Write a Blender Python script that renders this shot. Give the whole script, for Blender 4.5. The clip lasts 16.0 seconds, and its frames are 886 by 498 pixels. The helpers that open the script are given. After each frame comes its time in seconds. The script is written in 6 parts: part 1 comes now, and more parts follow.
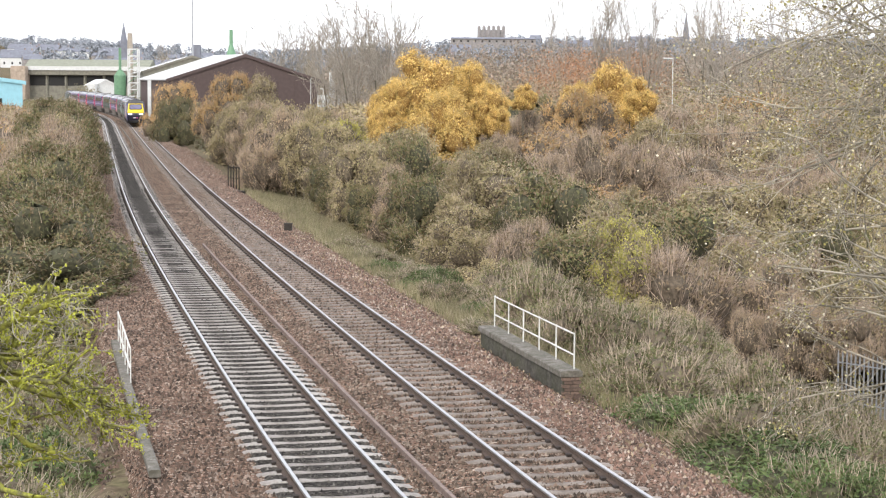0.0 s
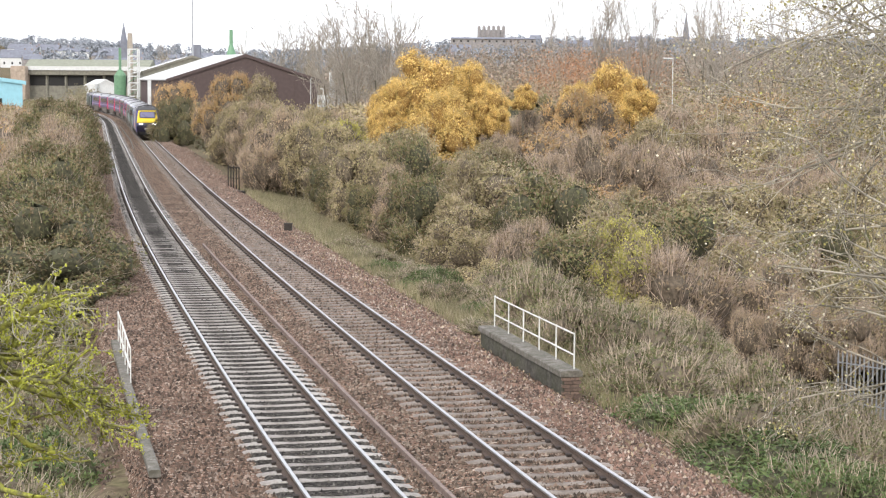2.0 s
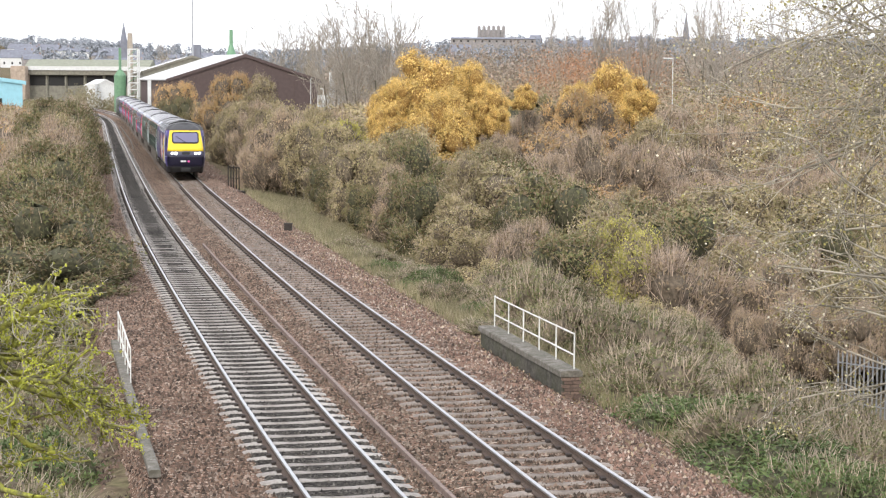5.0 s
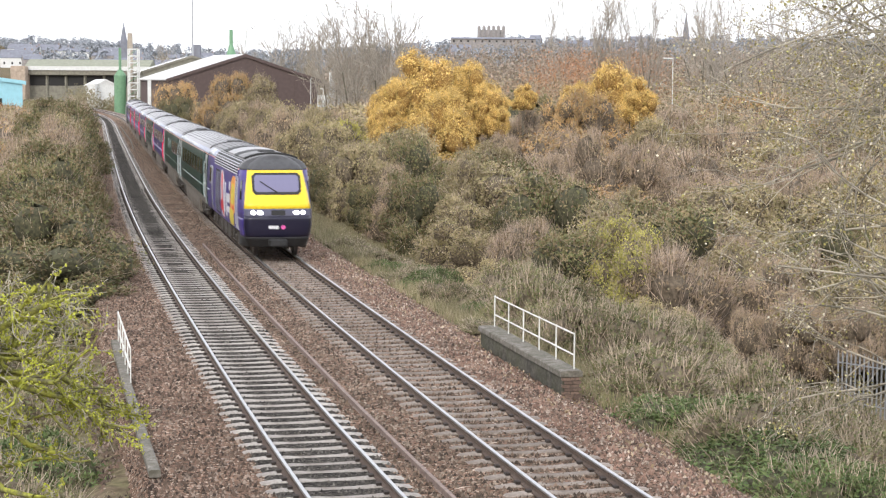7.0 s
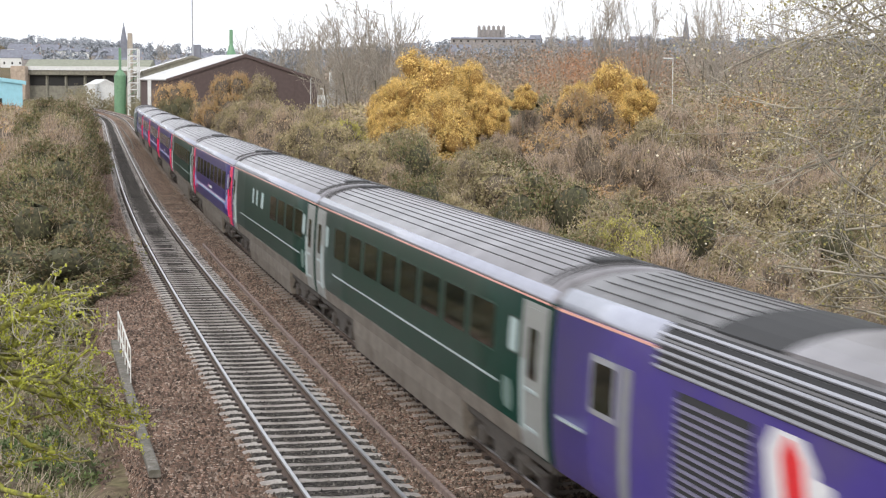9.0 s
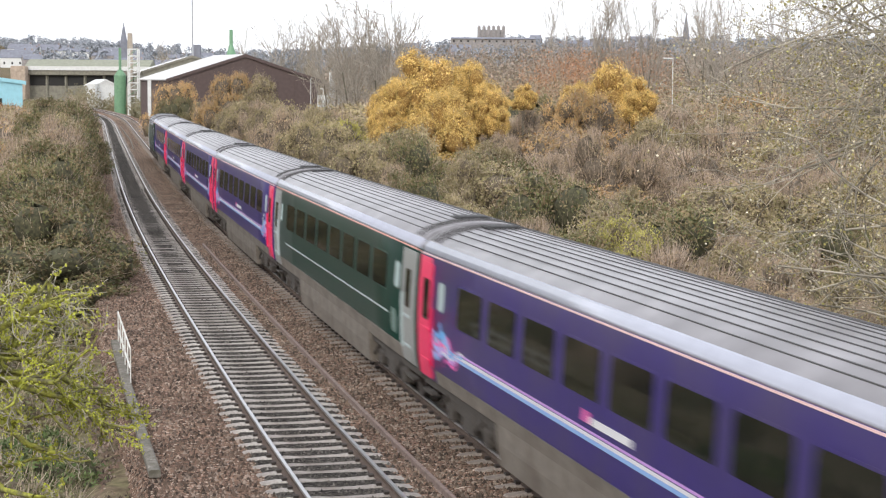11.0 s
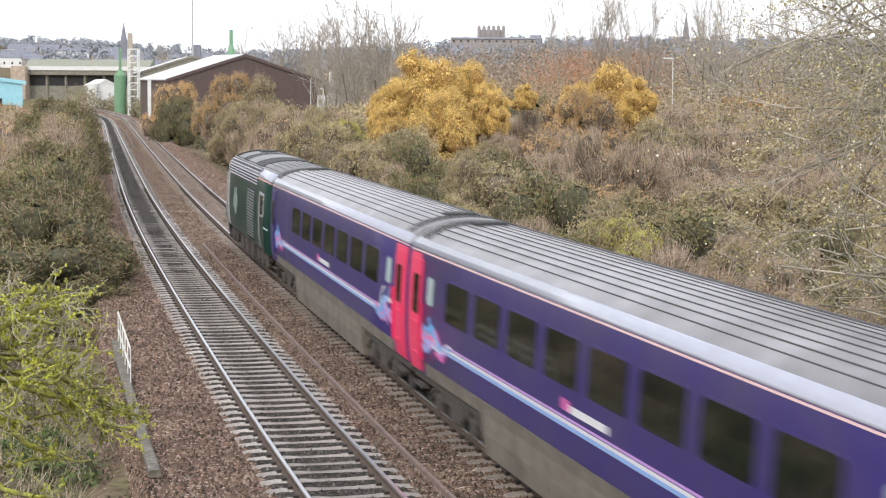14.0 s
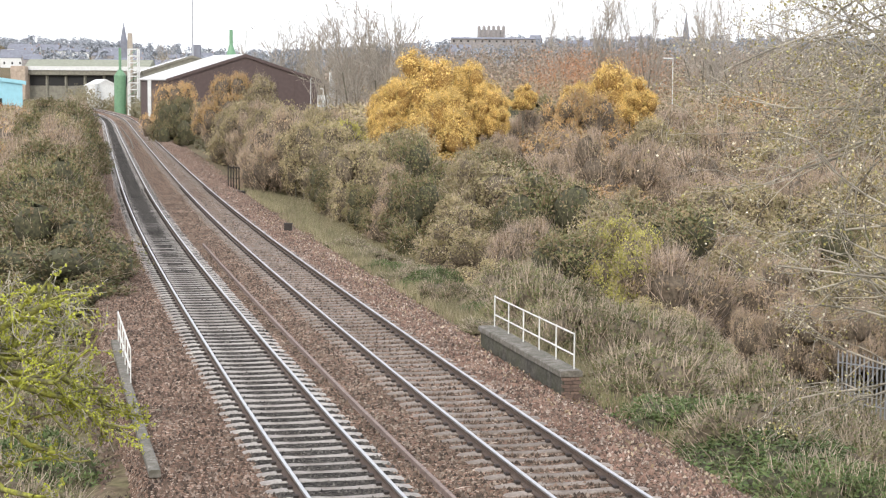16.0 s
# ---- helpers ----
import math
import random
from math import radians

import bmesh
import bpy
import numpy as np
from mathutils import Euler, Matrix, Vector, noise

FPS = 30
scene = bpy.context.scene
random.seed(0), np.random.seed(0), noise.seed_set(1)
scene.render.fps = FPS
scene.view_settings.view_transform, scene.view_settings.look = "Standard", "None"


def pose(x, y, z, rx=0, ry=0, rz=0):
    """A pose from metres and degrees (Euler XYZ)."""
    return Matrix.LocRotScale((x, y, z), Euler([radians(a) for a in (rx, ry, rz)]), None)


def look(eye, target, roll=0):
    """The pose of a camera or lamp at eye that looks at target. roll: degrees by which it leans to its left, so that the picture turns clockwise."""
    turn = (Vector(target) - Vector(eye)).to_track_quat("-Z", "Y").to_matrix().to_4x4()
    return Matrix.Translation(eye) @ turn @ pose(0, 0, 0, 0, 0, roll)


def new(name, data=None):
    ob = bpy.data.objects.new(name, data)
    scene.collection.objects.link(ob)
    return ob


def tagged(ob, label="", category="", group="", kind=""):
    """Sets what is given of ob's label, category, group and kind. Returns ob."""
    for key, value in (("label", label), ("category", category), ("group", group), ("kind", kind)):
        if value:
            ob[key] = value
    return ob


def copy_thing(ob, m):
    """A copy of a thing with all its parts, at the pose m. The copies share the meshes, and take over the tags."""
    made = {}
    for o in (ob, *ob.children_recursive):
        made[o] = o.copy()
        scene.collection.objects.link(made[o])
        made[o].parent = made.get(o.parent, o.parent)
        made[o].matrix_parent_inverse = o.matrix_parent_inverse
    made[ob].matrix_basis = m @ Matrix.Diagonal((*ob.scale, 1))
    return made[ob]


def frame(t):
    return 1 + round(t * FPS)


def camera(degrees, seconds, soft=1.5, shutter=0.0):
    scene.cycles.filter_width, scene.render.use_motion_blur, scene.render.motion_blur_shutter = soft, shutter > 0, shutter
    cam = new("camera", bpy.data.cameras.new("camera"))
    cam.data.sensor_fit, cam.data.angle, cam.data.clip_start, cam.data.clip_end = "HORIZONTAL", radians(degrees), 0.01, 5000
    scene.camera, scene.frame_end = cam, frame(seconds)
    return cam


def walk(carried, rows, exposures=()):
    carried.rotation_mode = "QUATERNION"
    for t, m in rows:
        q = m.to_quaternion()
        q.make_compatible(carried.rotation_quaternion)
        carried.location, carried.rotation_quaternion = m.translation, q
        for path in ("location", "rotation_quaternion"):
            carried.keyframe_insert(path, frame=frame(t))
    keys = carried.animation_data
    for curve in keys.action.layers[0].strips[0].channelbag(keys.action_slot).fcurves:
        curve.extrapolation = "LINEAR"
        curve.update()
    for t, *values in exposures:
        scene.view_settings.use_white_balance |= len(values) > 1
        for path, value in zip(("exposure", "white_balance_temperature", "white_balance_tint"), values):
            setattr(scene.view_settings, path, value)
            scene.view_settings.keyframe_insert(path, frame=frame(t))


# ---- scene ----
# ---- camera ----
EYE = 6.494
cam = camera(27.1, 16.0, soft=1.2, shutter=0.45)
PITCH, ROLL = 5.102, 0.357
VIEW = look((0, 0, EYE), (0, 10, EYE - 10 * math.tan(radians(PITCH))), ROLL)
walk(cam, [(0.0, VIEW), (16.0, VIEW)], [(0.0, 0.58), (7.0, 0.56), (8.4, 0.34), (9.2, 0.3), (11.3, 0.42), (13.0, 0.46), (15.0, 0.5), (16.0, 0.58)])

# ---- light: a bright overcast November sky ----
world = bpy.data.worlds.new("overcast_sky")
scene.world = world
world.use_nodes = True
wn = world.node_tree.nodes
wl = world.node_tree.links
sky = wn.new("ShaderNodeTexSky")
sky.sky_type = "NISHITA"
sky.sun_disc = False
sky.sun_elevation = radians(22)
sky.sun_rotation = radians(200)
sky.air_density, sky.dust_density, sky.ozone_density = 1.0, 3.0, 1.0
cloud = wn.new("ShaderNodeMixRGB")
cloud.inputs["Fac"].default_value = 0.9
cloud.inputs["Color2"].default_value = (9.6, 9.8, 10.4, 1)
wl.new(sky.outputs["Color"], cloud.inputs["Color1"])
wl.new(cloud.outputs["Color"], wn["Background"].inputs["Color"])
wn["Background"].inputs["Strength"].default_value = 0.12
sun_data = bpy.data.lights.new("sun", "SUN")
sun_data.energy, sun_data.angle, sun_data.color = 1.1, radians(14), (1.0, 0.95, 0.88)
sun = new("sun", sun_data)
sun.matrix_world = look((-60, -120, 110), (0, 60, 0))

# ---- the line of the railway ----
KNOTS = [-400, -30, 0, 40, 80, 130, 190, 260, 310, 350, 400, 450, 520, 640]
BENDS = [0.0, 0.0, -0.003505, -0.000304, -0.000409, -6.7e-05, 2.4e-05, -4.4e-05, 0.000555, 0.000948, 0.000271, 0.000457, -0.000208, -0.000104]
STEP = 0.5
RUN = np.arange(-300, 760, STEP)
turn = np.interp(RUN, KNOTS, BENDS)
HEAD = np.concatenate([[0], np.cumsum((turn[1:] + turn[:-1]) / 2 * STEP)])
HEAD += 0.29152 - np.interp(0, RUN, HEAD)
mid = (HEAD[1:] + HEAD[:-1]) / 2
LINE_X = np.concatenate([[0], np.cumsum(-np.sin(mid) * STEP)])
LINE_Y = np.concatenate([[0], np.cumsum(np.cos(mid) * STEP)])
LINE_X += 8.53 - np.interp(0, RUN, LINE_X)
LINE_Y += 6.0 - np.interp(0, RUN, LINE_Y)
LEFT = -3.75        # centre of the second track
DROP = -0.07        # and its lower rails


def grade(s):
    """The line climbs gently towards the far bend."""
    return np.interp(s, [200, 273, 371, 430, 490, 640], [0, 0.15, 0.4, 0.52, 0.65, 0.9])


def at(s, off=0.0, z=0.0):
    """World place: s along the near track, off to its right, z over its rails."""
    a = np.interp(s, RUN, HEAD)
    return Vector((np.interp(s, RUN, LINE_X) + math.cos(a) * off, np.interp(s, RUN, LINE_Y) + math.sin(a) * off, z + grade(s)))


def along(x, y):
    """s and off of world places."""
    s = np.interp(y, LINE_Y, RUN)
    for _ in range(3):
        a = np.interp(s, RUN, HEAD)
        dx, dy = x - np.interp(s, RUN, LINE_X), y - np.interp(s, RUN, LINE_Y)
        s = s + dy * np.cos(a) - dx * np.sin(a)
    a = np.interp(s, RUN, HEAD)
    dx, dy = x - np.interp(s, RUN, LINE_X), y - np.interp(s, RUN, LINE_Y)
    return s, dx * np.cos(a) + dy * np.sin(a)


CROSS = [-300, -60, -18, -9.4, -7.6, -6.25, 2.5, 3.4, 4.7, 8.5, 14, 18, 40, 300]
LEVEL = [-2.0, -3.5, -4.6, -1.6, -0.75, -0.24, -0.2, -0.62, -0.85, -2.2, -3.9, -5.0, -5.6, -5.6]


def ground_z(x, y):
    """Height of the land."""
    x, y = np.asarray(x, float), np.asarray(y, float)
    s, off = along(x, y)
    z = np.interp(off, CROSS, LEVEL) + grade(s) * np.clip(1.6 - np.abs(off + 1.8) / 20, 0, 1)
    z = np.where((s < -280) | (s > 740), -3.0, z)
    side = np.clip((np.abs(off + 1.8) - 12) / 60, 0, 1)
    side = np.maximum(side, np.clip((y - 660) / 160, 0, 1))
    rise = np.interp(y, [-300, 90, 200, 400, 700, 1000, 1300, 1900, 3000], [0, 0, 2, 6, 10, 16, 28, 50, 50])
    rise = rise * np.interp(x / np.maximum(y, 50), [-0.24, -0.17, -0.11, -0.04, 0.03, 0.12, 0.24], [0.98, 0.9, 0.72, 0.84, 1.02, 1.06, 1.06])
    z = z + side * rise
    z = z + np.clip((off - 5) / 9, 0, 1) * np.interp(y, [70, 85, 110, 140, 165, 188], [0, 0.6, 2.4, 3.0, 2.0, 0])
    lump = np.clip((np.abs(off + 1.8) - 5.5) / 4, 0, 1)
    return z + lump * (0.22 * np.sin(x * 0.7 + 1.3 * np.sin(y * 0.31)) + 0.25 * np.sin(y * 0.23 + x * 0.11))


# ---- materials ----
def mat(name, base, rough=0.8, metal=0.0, spread=0.0, grain=8.0, alt=None, bump=0.0, bump_scale=40.0, island=0.0, each=0.0, spec=0.5, dirt=None, dirt_amount=0.5, dirt_scale=0.6):
    """A procedural surface: base colour with grain, a second colour, per-piece variation, broad dirt and relief."""
    m = bpy.data.materials.new(name)
    m.use_nodes = True
    n, l = m.node_tree.nodes, m.node_tree.links
    b = n["Principled BSDF"]
    b.inputs["Roughness"].default_value = rough
    b.inputs["Metallic"].default_value = metal
    b.inputs["Specular IOR Level"].default_value = spec
    co = n.new("ShaderNodeTexCoord").outputs["Object"]

    def rgb(c):
        return (*c, 1)

    def noise_of(scale, detail=4.0):
        t = n.new("ShaderNodeTexNoise")
        t.inputs["Scale"].default_value, t.inputs["Detail"].default_value = scale, detail
        l.new(co, t.inputs["Vector"])
        return t.outputs["Fac"]

    def mix(fac, a, c, kind="MIX"):
        x = n.new("ShaderNodeMixRGB")
        x.blend_type = kind
        for socket, v in zip(("Fac", "Color1", "Color2"), (fac, a, c)):
            if isinstance(v, (tuple, float, int)):
                x.inputs[socket].default_value = v
            else:
                l.new(v, x.inputs[socket])
        return x.outputs["Color"]

    def ramp(fac, lo, hi):
        r = n.new("ShaderNodeMapRange")
        r.inputs["From Min"].default_value, r.inputs["From Max"].default_value = lo, hi
        l.new(fac, r.inputs["Value"])
        return r.outputs["Result"]

    colour = rgb(base)
    if alt:
        colour = mix(ramp(noise_of(grain), 0.38, 0.62), rgb(base), rgb(alt))
    vary = []
    if spread:
        r = n.new("ShaderNodeMapRange")
        r.inputs["From Min"].default_value, r.inputs["From Max"].default_value = 0.3, 0.7
        r.inputs["To Min"].default_value, r.inputs["To Max"].default_value = 1 - spread, 1 + spread
        l.new(noise_of(grain * 3.1, 6), r.inputs["Value"])
        vary.append(r.outputs["Result"])
    for amount, kind, out in ((island, "ShaderNodeNewGeometry", "Random Per Island"), (each, "ShaderNodeObjectInfo", "Random")):
        if amount:
            r = n.new("ShaderNodeMapRange")
            r.inputs["To Min"].default_value, r.inputs["To Max"].default_value = 1 - amount, 1 + amount
            l.new(n.new(kind).outputs[out], r.inputs["Value"])
            vary.append(r.outputs["Result"])
    for v in vary:
        colour = mix(1.0, colour, v, "MULTIPLY")
    if dirt:
        f = n.new("ShaderNodeMath")
        f.operation = "MULTIPLY"
        f.inputs[1].default_value = dirt_amount
        l.new(ramp(noise_of(dirt_scale, 8), 0.4, 0.68), f.inputs[0])
        colour = mix(f.outputs[0], colour, rgb(dirt))
    if isinstance(colour, tuple):
        b.inputs["Base Color"].default_value = colour
    else:
        l.new(colour, b.inputs["Base Color"])
    if bump:
        p = n.new("ShaderNodeBump")
        p.inputs["Strength"].default_value = bump
        p.inputs["Distance"].default_value = 0.02
        l.new(noise_of(bump_scale, 6), p.inputs["Height"])
        l.new(p.outputs["Normal"], b.inputs["Normal"])
    return m


def leaf_mat(name, colours, island=0.22, rough=0.65, clump=1.1):
    """Foliage: each leaf takes one of several colours."""
    m = bpy.data.materials.new(name)
    m.use_nodes = True
    n, l = m.node_tree.nodes, m.node_tree.links
    b = n["Principled BSDF"]
    b.inputs["Roughness"].default_value = rough
    b.inputs["Specular IOR Level"].default_value = 0.25
    geo = n.new("ShaderNodeNewGeometry")
    cr = n.new("ShaderNodeValToRGB")
    cr.color_ramp.interpolation = "LINEAR"
    el = cr.color_ramp.elements
    while len(el) < len(colours):
        el.new(0.5)
    for i, c in enumerate(colours):
        el[i].position = i / (len(colours) - 1)
        el[i].color = (*c, 1)
    l.new(geo.outputs["Random Per Island"], cr.inputs["Fac"])
    info = n.new("ShaderNodeObjectInfo")
    r = n.new("ShaderNodeMapRange")
    r.inputs["To Min"].default_value, r.inputs["To Max"].default_value = 1 - island, 1 + island
    l.new(info.outputs["Random"], r.inputs["Value"])
    patch = n.new("ShaderNodeTexNoise")
    patch.inputs["Scale"].default_value, patch.inputs["Detail"].default_value = clump, 3.0
    l.new(n.new("ShaderNodeTexCoord").outputs["Object"], patch.inputs["Vector"])
    r2 = n.new("ShaderNodeMapRange")
    r2.inputs["From Min"].default_value, r2.inputs["From Max"].default_value = 0.32, 0.68
    r2.inputs["To Min"].default_value, r2.inputs["To Max"].default_value = 0.7, 1.3
    l.new(patch.outputs["Fac"], r2.inputs["Value"])
    both = n.new("ShaderNodeMath")
    both.operation = "MULTIPLY"
    l.new(r.outputs["Result"], both.inputs[0])
    l.new(r2.outputs["Result"], both.inputs[1])
    x = n.new("ShaderNodeMixRGB")
    x.blend_type = "MULTIPLY"
    x.inputs["Fac"].default_value = 1.0
    l.new(cr.outputs["Color"], x.inputs["Color1"])
    l.new(both.outputs[0], x.inputs["Color2"])
    l.new(x.outputs["Color"], b.inputs["Base Color"])
    return m


# ---- mesh helpers ----
class Geo:
    """Collects vertices and faces of one part."""

    def __init__(self):
        self.v, self.f = [], []

    def add(self, verts, faces):
        k = len(self.v)
        self.v += [tuple(p) for p in verts]
        self.f += [tuple(i + k for i in f) for f in faces]
        return self

    def box(self, x0, x1, y0, y1, z0, z1, cut=0.0):
        """A box whose upright and long edges are chamfered by cut."""
        if not cut:
            return self.add([(x, y, z) for z in (z0, z1) for y in (y0, y1) for x in (x0, x1)],
                            [(0, 2, 3, 1), (4, 5, 7, 6), (0, 1, 5, 4), (2, 6, 7, 3), (0, 4, 6, 2), (1, 3, 7, 5)])
        c = cut
        ring = [(x0 + c, y0), (x1 - c, y0), (x1, y0 + c), (x1, y1 - c), (x1 - c, y1), (x0 + c, y1), (x0, y1 - c), (x0, y0 + c)]
        mx, my = (x0 + x1) / 2, (y0 + y1) / 2
        kx, ky = max(0, 1 - 2 * c / (x1 - x0)), max(0, 1 - 2 * c / (y1 - y0))
        small = [(mx + (x - mx) * kx, my + (y - my) * ky) for x, y in ring]
        vs = [(*p, z0) for p in small] + [(*p, z0 + c) for p in ring] + [(*p, z1 - c) for p in ring] + [(*p, z1) for p in small]
        fs = [tuple(range(7, -1, -1)), tuple(range(24, 32))]
        for r in range(3):
            fs += [(r * 8 + i, r * 8 + (i + 1) % 8, r * 8 + 8 + (i + 1) % 8, r * 8 + 8 + i) for i in range(8)]
        return self.add(vs, fs)

    def loft(self, rings, closed=True, caps=True):
        n = len(rings[0])
        vs = [p for r in rings for p in r]
        fs = []
        m = n if closed else n - 1
        for i in range(len(rings) - 1):
            fs += [(i * n + j, i * n + (j + 1) % n, (i + 1) * n + (j + 1) % n, (i + 1) * n + j) for j in range(m)]
        if caps and closed:
            fs += [tuple(range(n - 1, -1, -1)), tuple(range((len(rings) - 1) * n, len(rings) * n))]
        return self.add(vs, fs)

    def tube(self, a, b, ra, rb=None, n=8):
        a, b = Vector(a), Vector(b)
        rb = ra if rb is None else rb
        d = (b - a).normalized()
        u = d.orthogonal().normalized()
        w = d.cross(u)
        ring = lambda c, r: [c + (u * math.cos(2 * math.pi * i / n) + w * math.sin(2 * math.pi * i / n)) * r for i in range(n)]
        return self.loft([ring(a, ra), ring(b, rb)])

    def mesh(self, name, smooth=False):
        me = bpy.data.meshes.new(name)
        me.from_pydata(self.v, [], self.f)
        if smooth:
            me.polygons.foreach_set("use_smooth", [True] * len(me.polygons))
        me.update()
        return me


def fix_normals(me):
    bm = bmesh.new()
    bm.from_mesh(me)
    bmesh.ops.recalc_face_normals(bm, faces=bm.faces)
    bm.to_mesh(me)
    bm.free()
    return me


def part(name, geo, material, parent=None, label="", smooth=False):
    """Links geometry as one mesh object, under a thing or a part."""
    me = fix_normals(geo.mesh(name, smooth)) if isinstance(geo, Geo) else geo
    if material and not me.materials:
        me.materials.append(material)
    ob = new(name, me)
    ob.parent = parent
    return tagged(ob, label) if label else ob


def raw_mesh(name, verts, faces, material, smooth=False):
    """A mesh straight from arrays of points and of equal faces."""
    me = bpy.data.meshes.new(name)
    verts, faces = np.asarray(verts, np.float32), np.asarray(faces, np.int32)
    k = faces.shape[1]
    me.vertices.add(len(verts))
    me.vertices.foreach_set("co", verts.ravel())
    me.loops.add(faces.size)
    me.loops.foreach_set("vertex_index", faces.ravel())
    me.polygons.add(len(faces))
    me.polygons.foreach_set("loop_start", np.arange(0, faces.size, k, dtype=np.int32))
    me.polygons.foreach_set("loop_total", np.full(len(faces), k, np.int32))
    if smooth:
        me.polygons.foreach_set("use_smooth", np.ones(len(faces), bool))
    me.update(calc_edges=True)
    me.materials.append(material)
    return me




def stone_bed(name, colours):
    """Packed crushed stone: every stone its own tone, dark joints and relief."""
    m = bpy.data.materials.new(name)
    m.use_nodes = True
    n, l = m.node_tree.nodes, m.node_tree.links
    b = n["Principled BSDF"]
    b.inputs["Roughness"].default_value = 0.95
    b.inputs["Specular IOR Level"].default_value = 0.03
    co = n.new("ShaderNodeTexCoord").outputs["Object"]
    cell = n.new("ShaderNodeTexVoronoi")
    cell.inputs["Scale"].default_value = 21
    l.new(co, cell.inputs["Vector"])
    pick = n.new("ShaderNodeSeparateColor")
    l.new(cell.outputs["Color"], pick.inputs["Color"])
    cr = n.new("ShaderNodeValToRGB")
    el = cr.color_ramp.elements
    while len(el) < len(colours):
        el.new(0.5)
    for i, c in enumerate(colours):
        el[i].position = i / (len(colours) - 1)
        el[i].color = (*c, 1)
    l.new(pick.outputs[0], cr.inputs["Fac"])
    broad = n.new("ShaderNodeTexNoise")
    broad.inputs["Scale"].default_value, broad.inputs["Detail"].default_value = 0.5, 8
    l.new(co, broad.inputs["Vector"])
    r = n.new("ShaderNodeMapRange")
    r.inputs["From Min"].default_value, r.inputs["From Max"].default_value = 0.3, 0.7
    r.inputs["To Min"].default_value, r.inputs["To Max"].default_value = 0.7, 1.3
    l.new(broad.outputs["Fac"], r.inputs["Value"])
    x = n.new("ShaderNodeMixRGB")
    x.blend_type = "MULTIPLY"
    x.inputs["Fac"].default_value = 1.0
    l.new(cr.outputs["Color"], x.inputs["Color1"])
    l.new(r.outputs["Result"], x.inputs["Color2"])
    l.new(x.outputs["Color"], b.inputs["Base Color"])
    p = n.new("ShaderNodeBump")
    p.invert = True
    p.inputs["Strength"].default_value = 1.0
    p.inputs["Distance"].default_value = 0.05
    l.new(cell.outputs["Distance"], p.inputs["Height"])
    l.new(p.outputs["Normal"], b.inputs["Normal"])
    return m


BALLAST = stone_bed("ballast_stone", [(0.041, 0.030, 0.023), (0.105, 0.073, 0.057), (0.213, 0.140, 0.104), (0.317, 0.198, 0.146), (0.183, 0.134, 0.105), (0.586, 0.488, 0.403)])
GREY_BALLAST = stone_bed("grey_ballast_stone", [(0.02, 0.019, 0.018), (0.04, 0.037, 0.034), (0.072, 0.066, 0.06), (0.1, 0.09, 0.08), (0.056, 0.053, 0.049), (0.17, 0.155, 0.14)])
SOIL = mat("rough_grass_soil", (0.17, 0.13, 0.09), 0.95, spread=0.5, grain=1.2, alt=(0.13, 0.115, 0.065), spec=0.05, bump=1.0, bump_scale=9)
RAIL_TOP = mat("polished_rail_head", (0.42, 0.42, 0.43), 0.28, 0.9, spread=0.1, grain=3)
RAIL_SIDE = mat("rusty_rail_web", (0.1, 0.07, 0.055), 0.8, 0.2, spread=0.3, grain=5)
CONCRETE = mat("weathered_concrete", (0.43, 0.4, 0.37), 0.9, spread=0.3, grain=6, bump=0.4, dirt=(0.169, 0.137, 0.117), dirt_amount=0.8, dirt_scale=2, each=0.2)


# ---- land ----
def land():
    xs = np.unique(np.concatenate([np.linspace(-1500, -200, 14), np.linspace(-200, -60, 15), np.linspace(-60, 60, 81), np.linspace(60, 240, 19), np.linspace(240, 1500, 14)]))
    ys = np.unique(np.concatenate([np.linspace(-300, 0, 16), np.linspace(0, 130, 105), np.linspace(130, 400, 68), np.linspace(400, 1000, 31), np.linspace(1000, 4500, 30)]))
    X, Y = np.meshgrid(xs, ys)
    Z = ground_z(X, Y) - 0.06
    s, off = along(X, Y)
    Z = np.where((off > -7.4) & (off < 3.2), -0.75 + grade(s), Z)
    nx, ny = len(xs), len(ys)
    i = np.arange(ny - 1)[:, None] * nx + np.arange(nx - 1)[None, :]
    faces = np.stack([i, i + 1, i + nx + 1, i + nx], -1).reshape(-1, 4)
    me = raw_mesh("ground", np.stack([X, Y, Z], -1).reshape(-1, 3), faces, SOIL, True)
    tagged(new("ground", me), "rough grassy soil falling away beside the railway bank", "ground", kind="structure")


def ribbon(profile, s0, s1, step, off, z):
    """A closed cross-section swept along the line."""
    g = Geo()
    rings = []
    for s in np.arange(s0, s1 + 0.01, step):
        rings.append([at(s, off + px, z + pz) for px, pz in profile])
    return g.loft(rings)


land()
BED = [(-7.1, -0.8), (-6.9, -0.42), (-6.2, -0.33), (-5.2, -0.29), (-2.4, -0.29), (-1.7, -0.21), (-1.2, -0.215), (1.2, -0.215), (1.7, -0.19), (2.3, -0.2), (3.4, -0.66), (3.5, -0.8)]
ballast_bed = part("ballast_bed", ribbon(BED, -250, 640, 2, 0, 0), BALLAST)
tagged(ballast_bed, "red-brown crushed stone ballast under two tracks", "ballast", kind="structure")
worn_bed = part("worn_ballast", ribbon([(-4.95, -0.32), (-4.8, -0.268), (-2.68, -0.268), (-2.55, -0.32)], -250, 640, 2, 0, 0), GREY_BALLAST)
tagged(worn_bed, "dark grey oily ballast inside the worn track", "ballast", kind="structure")

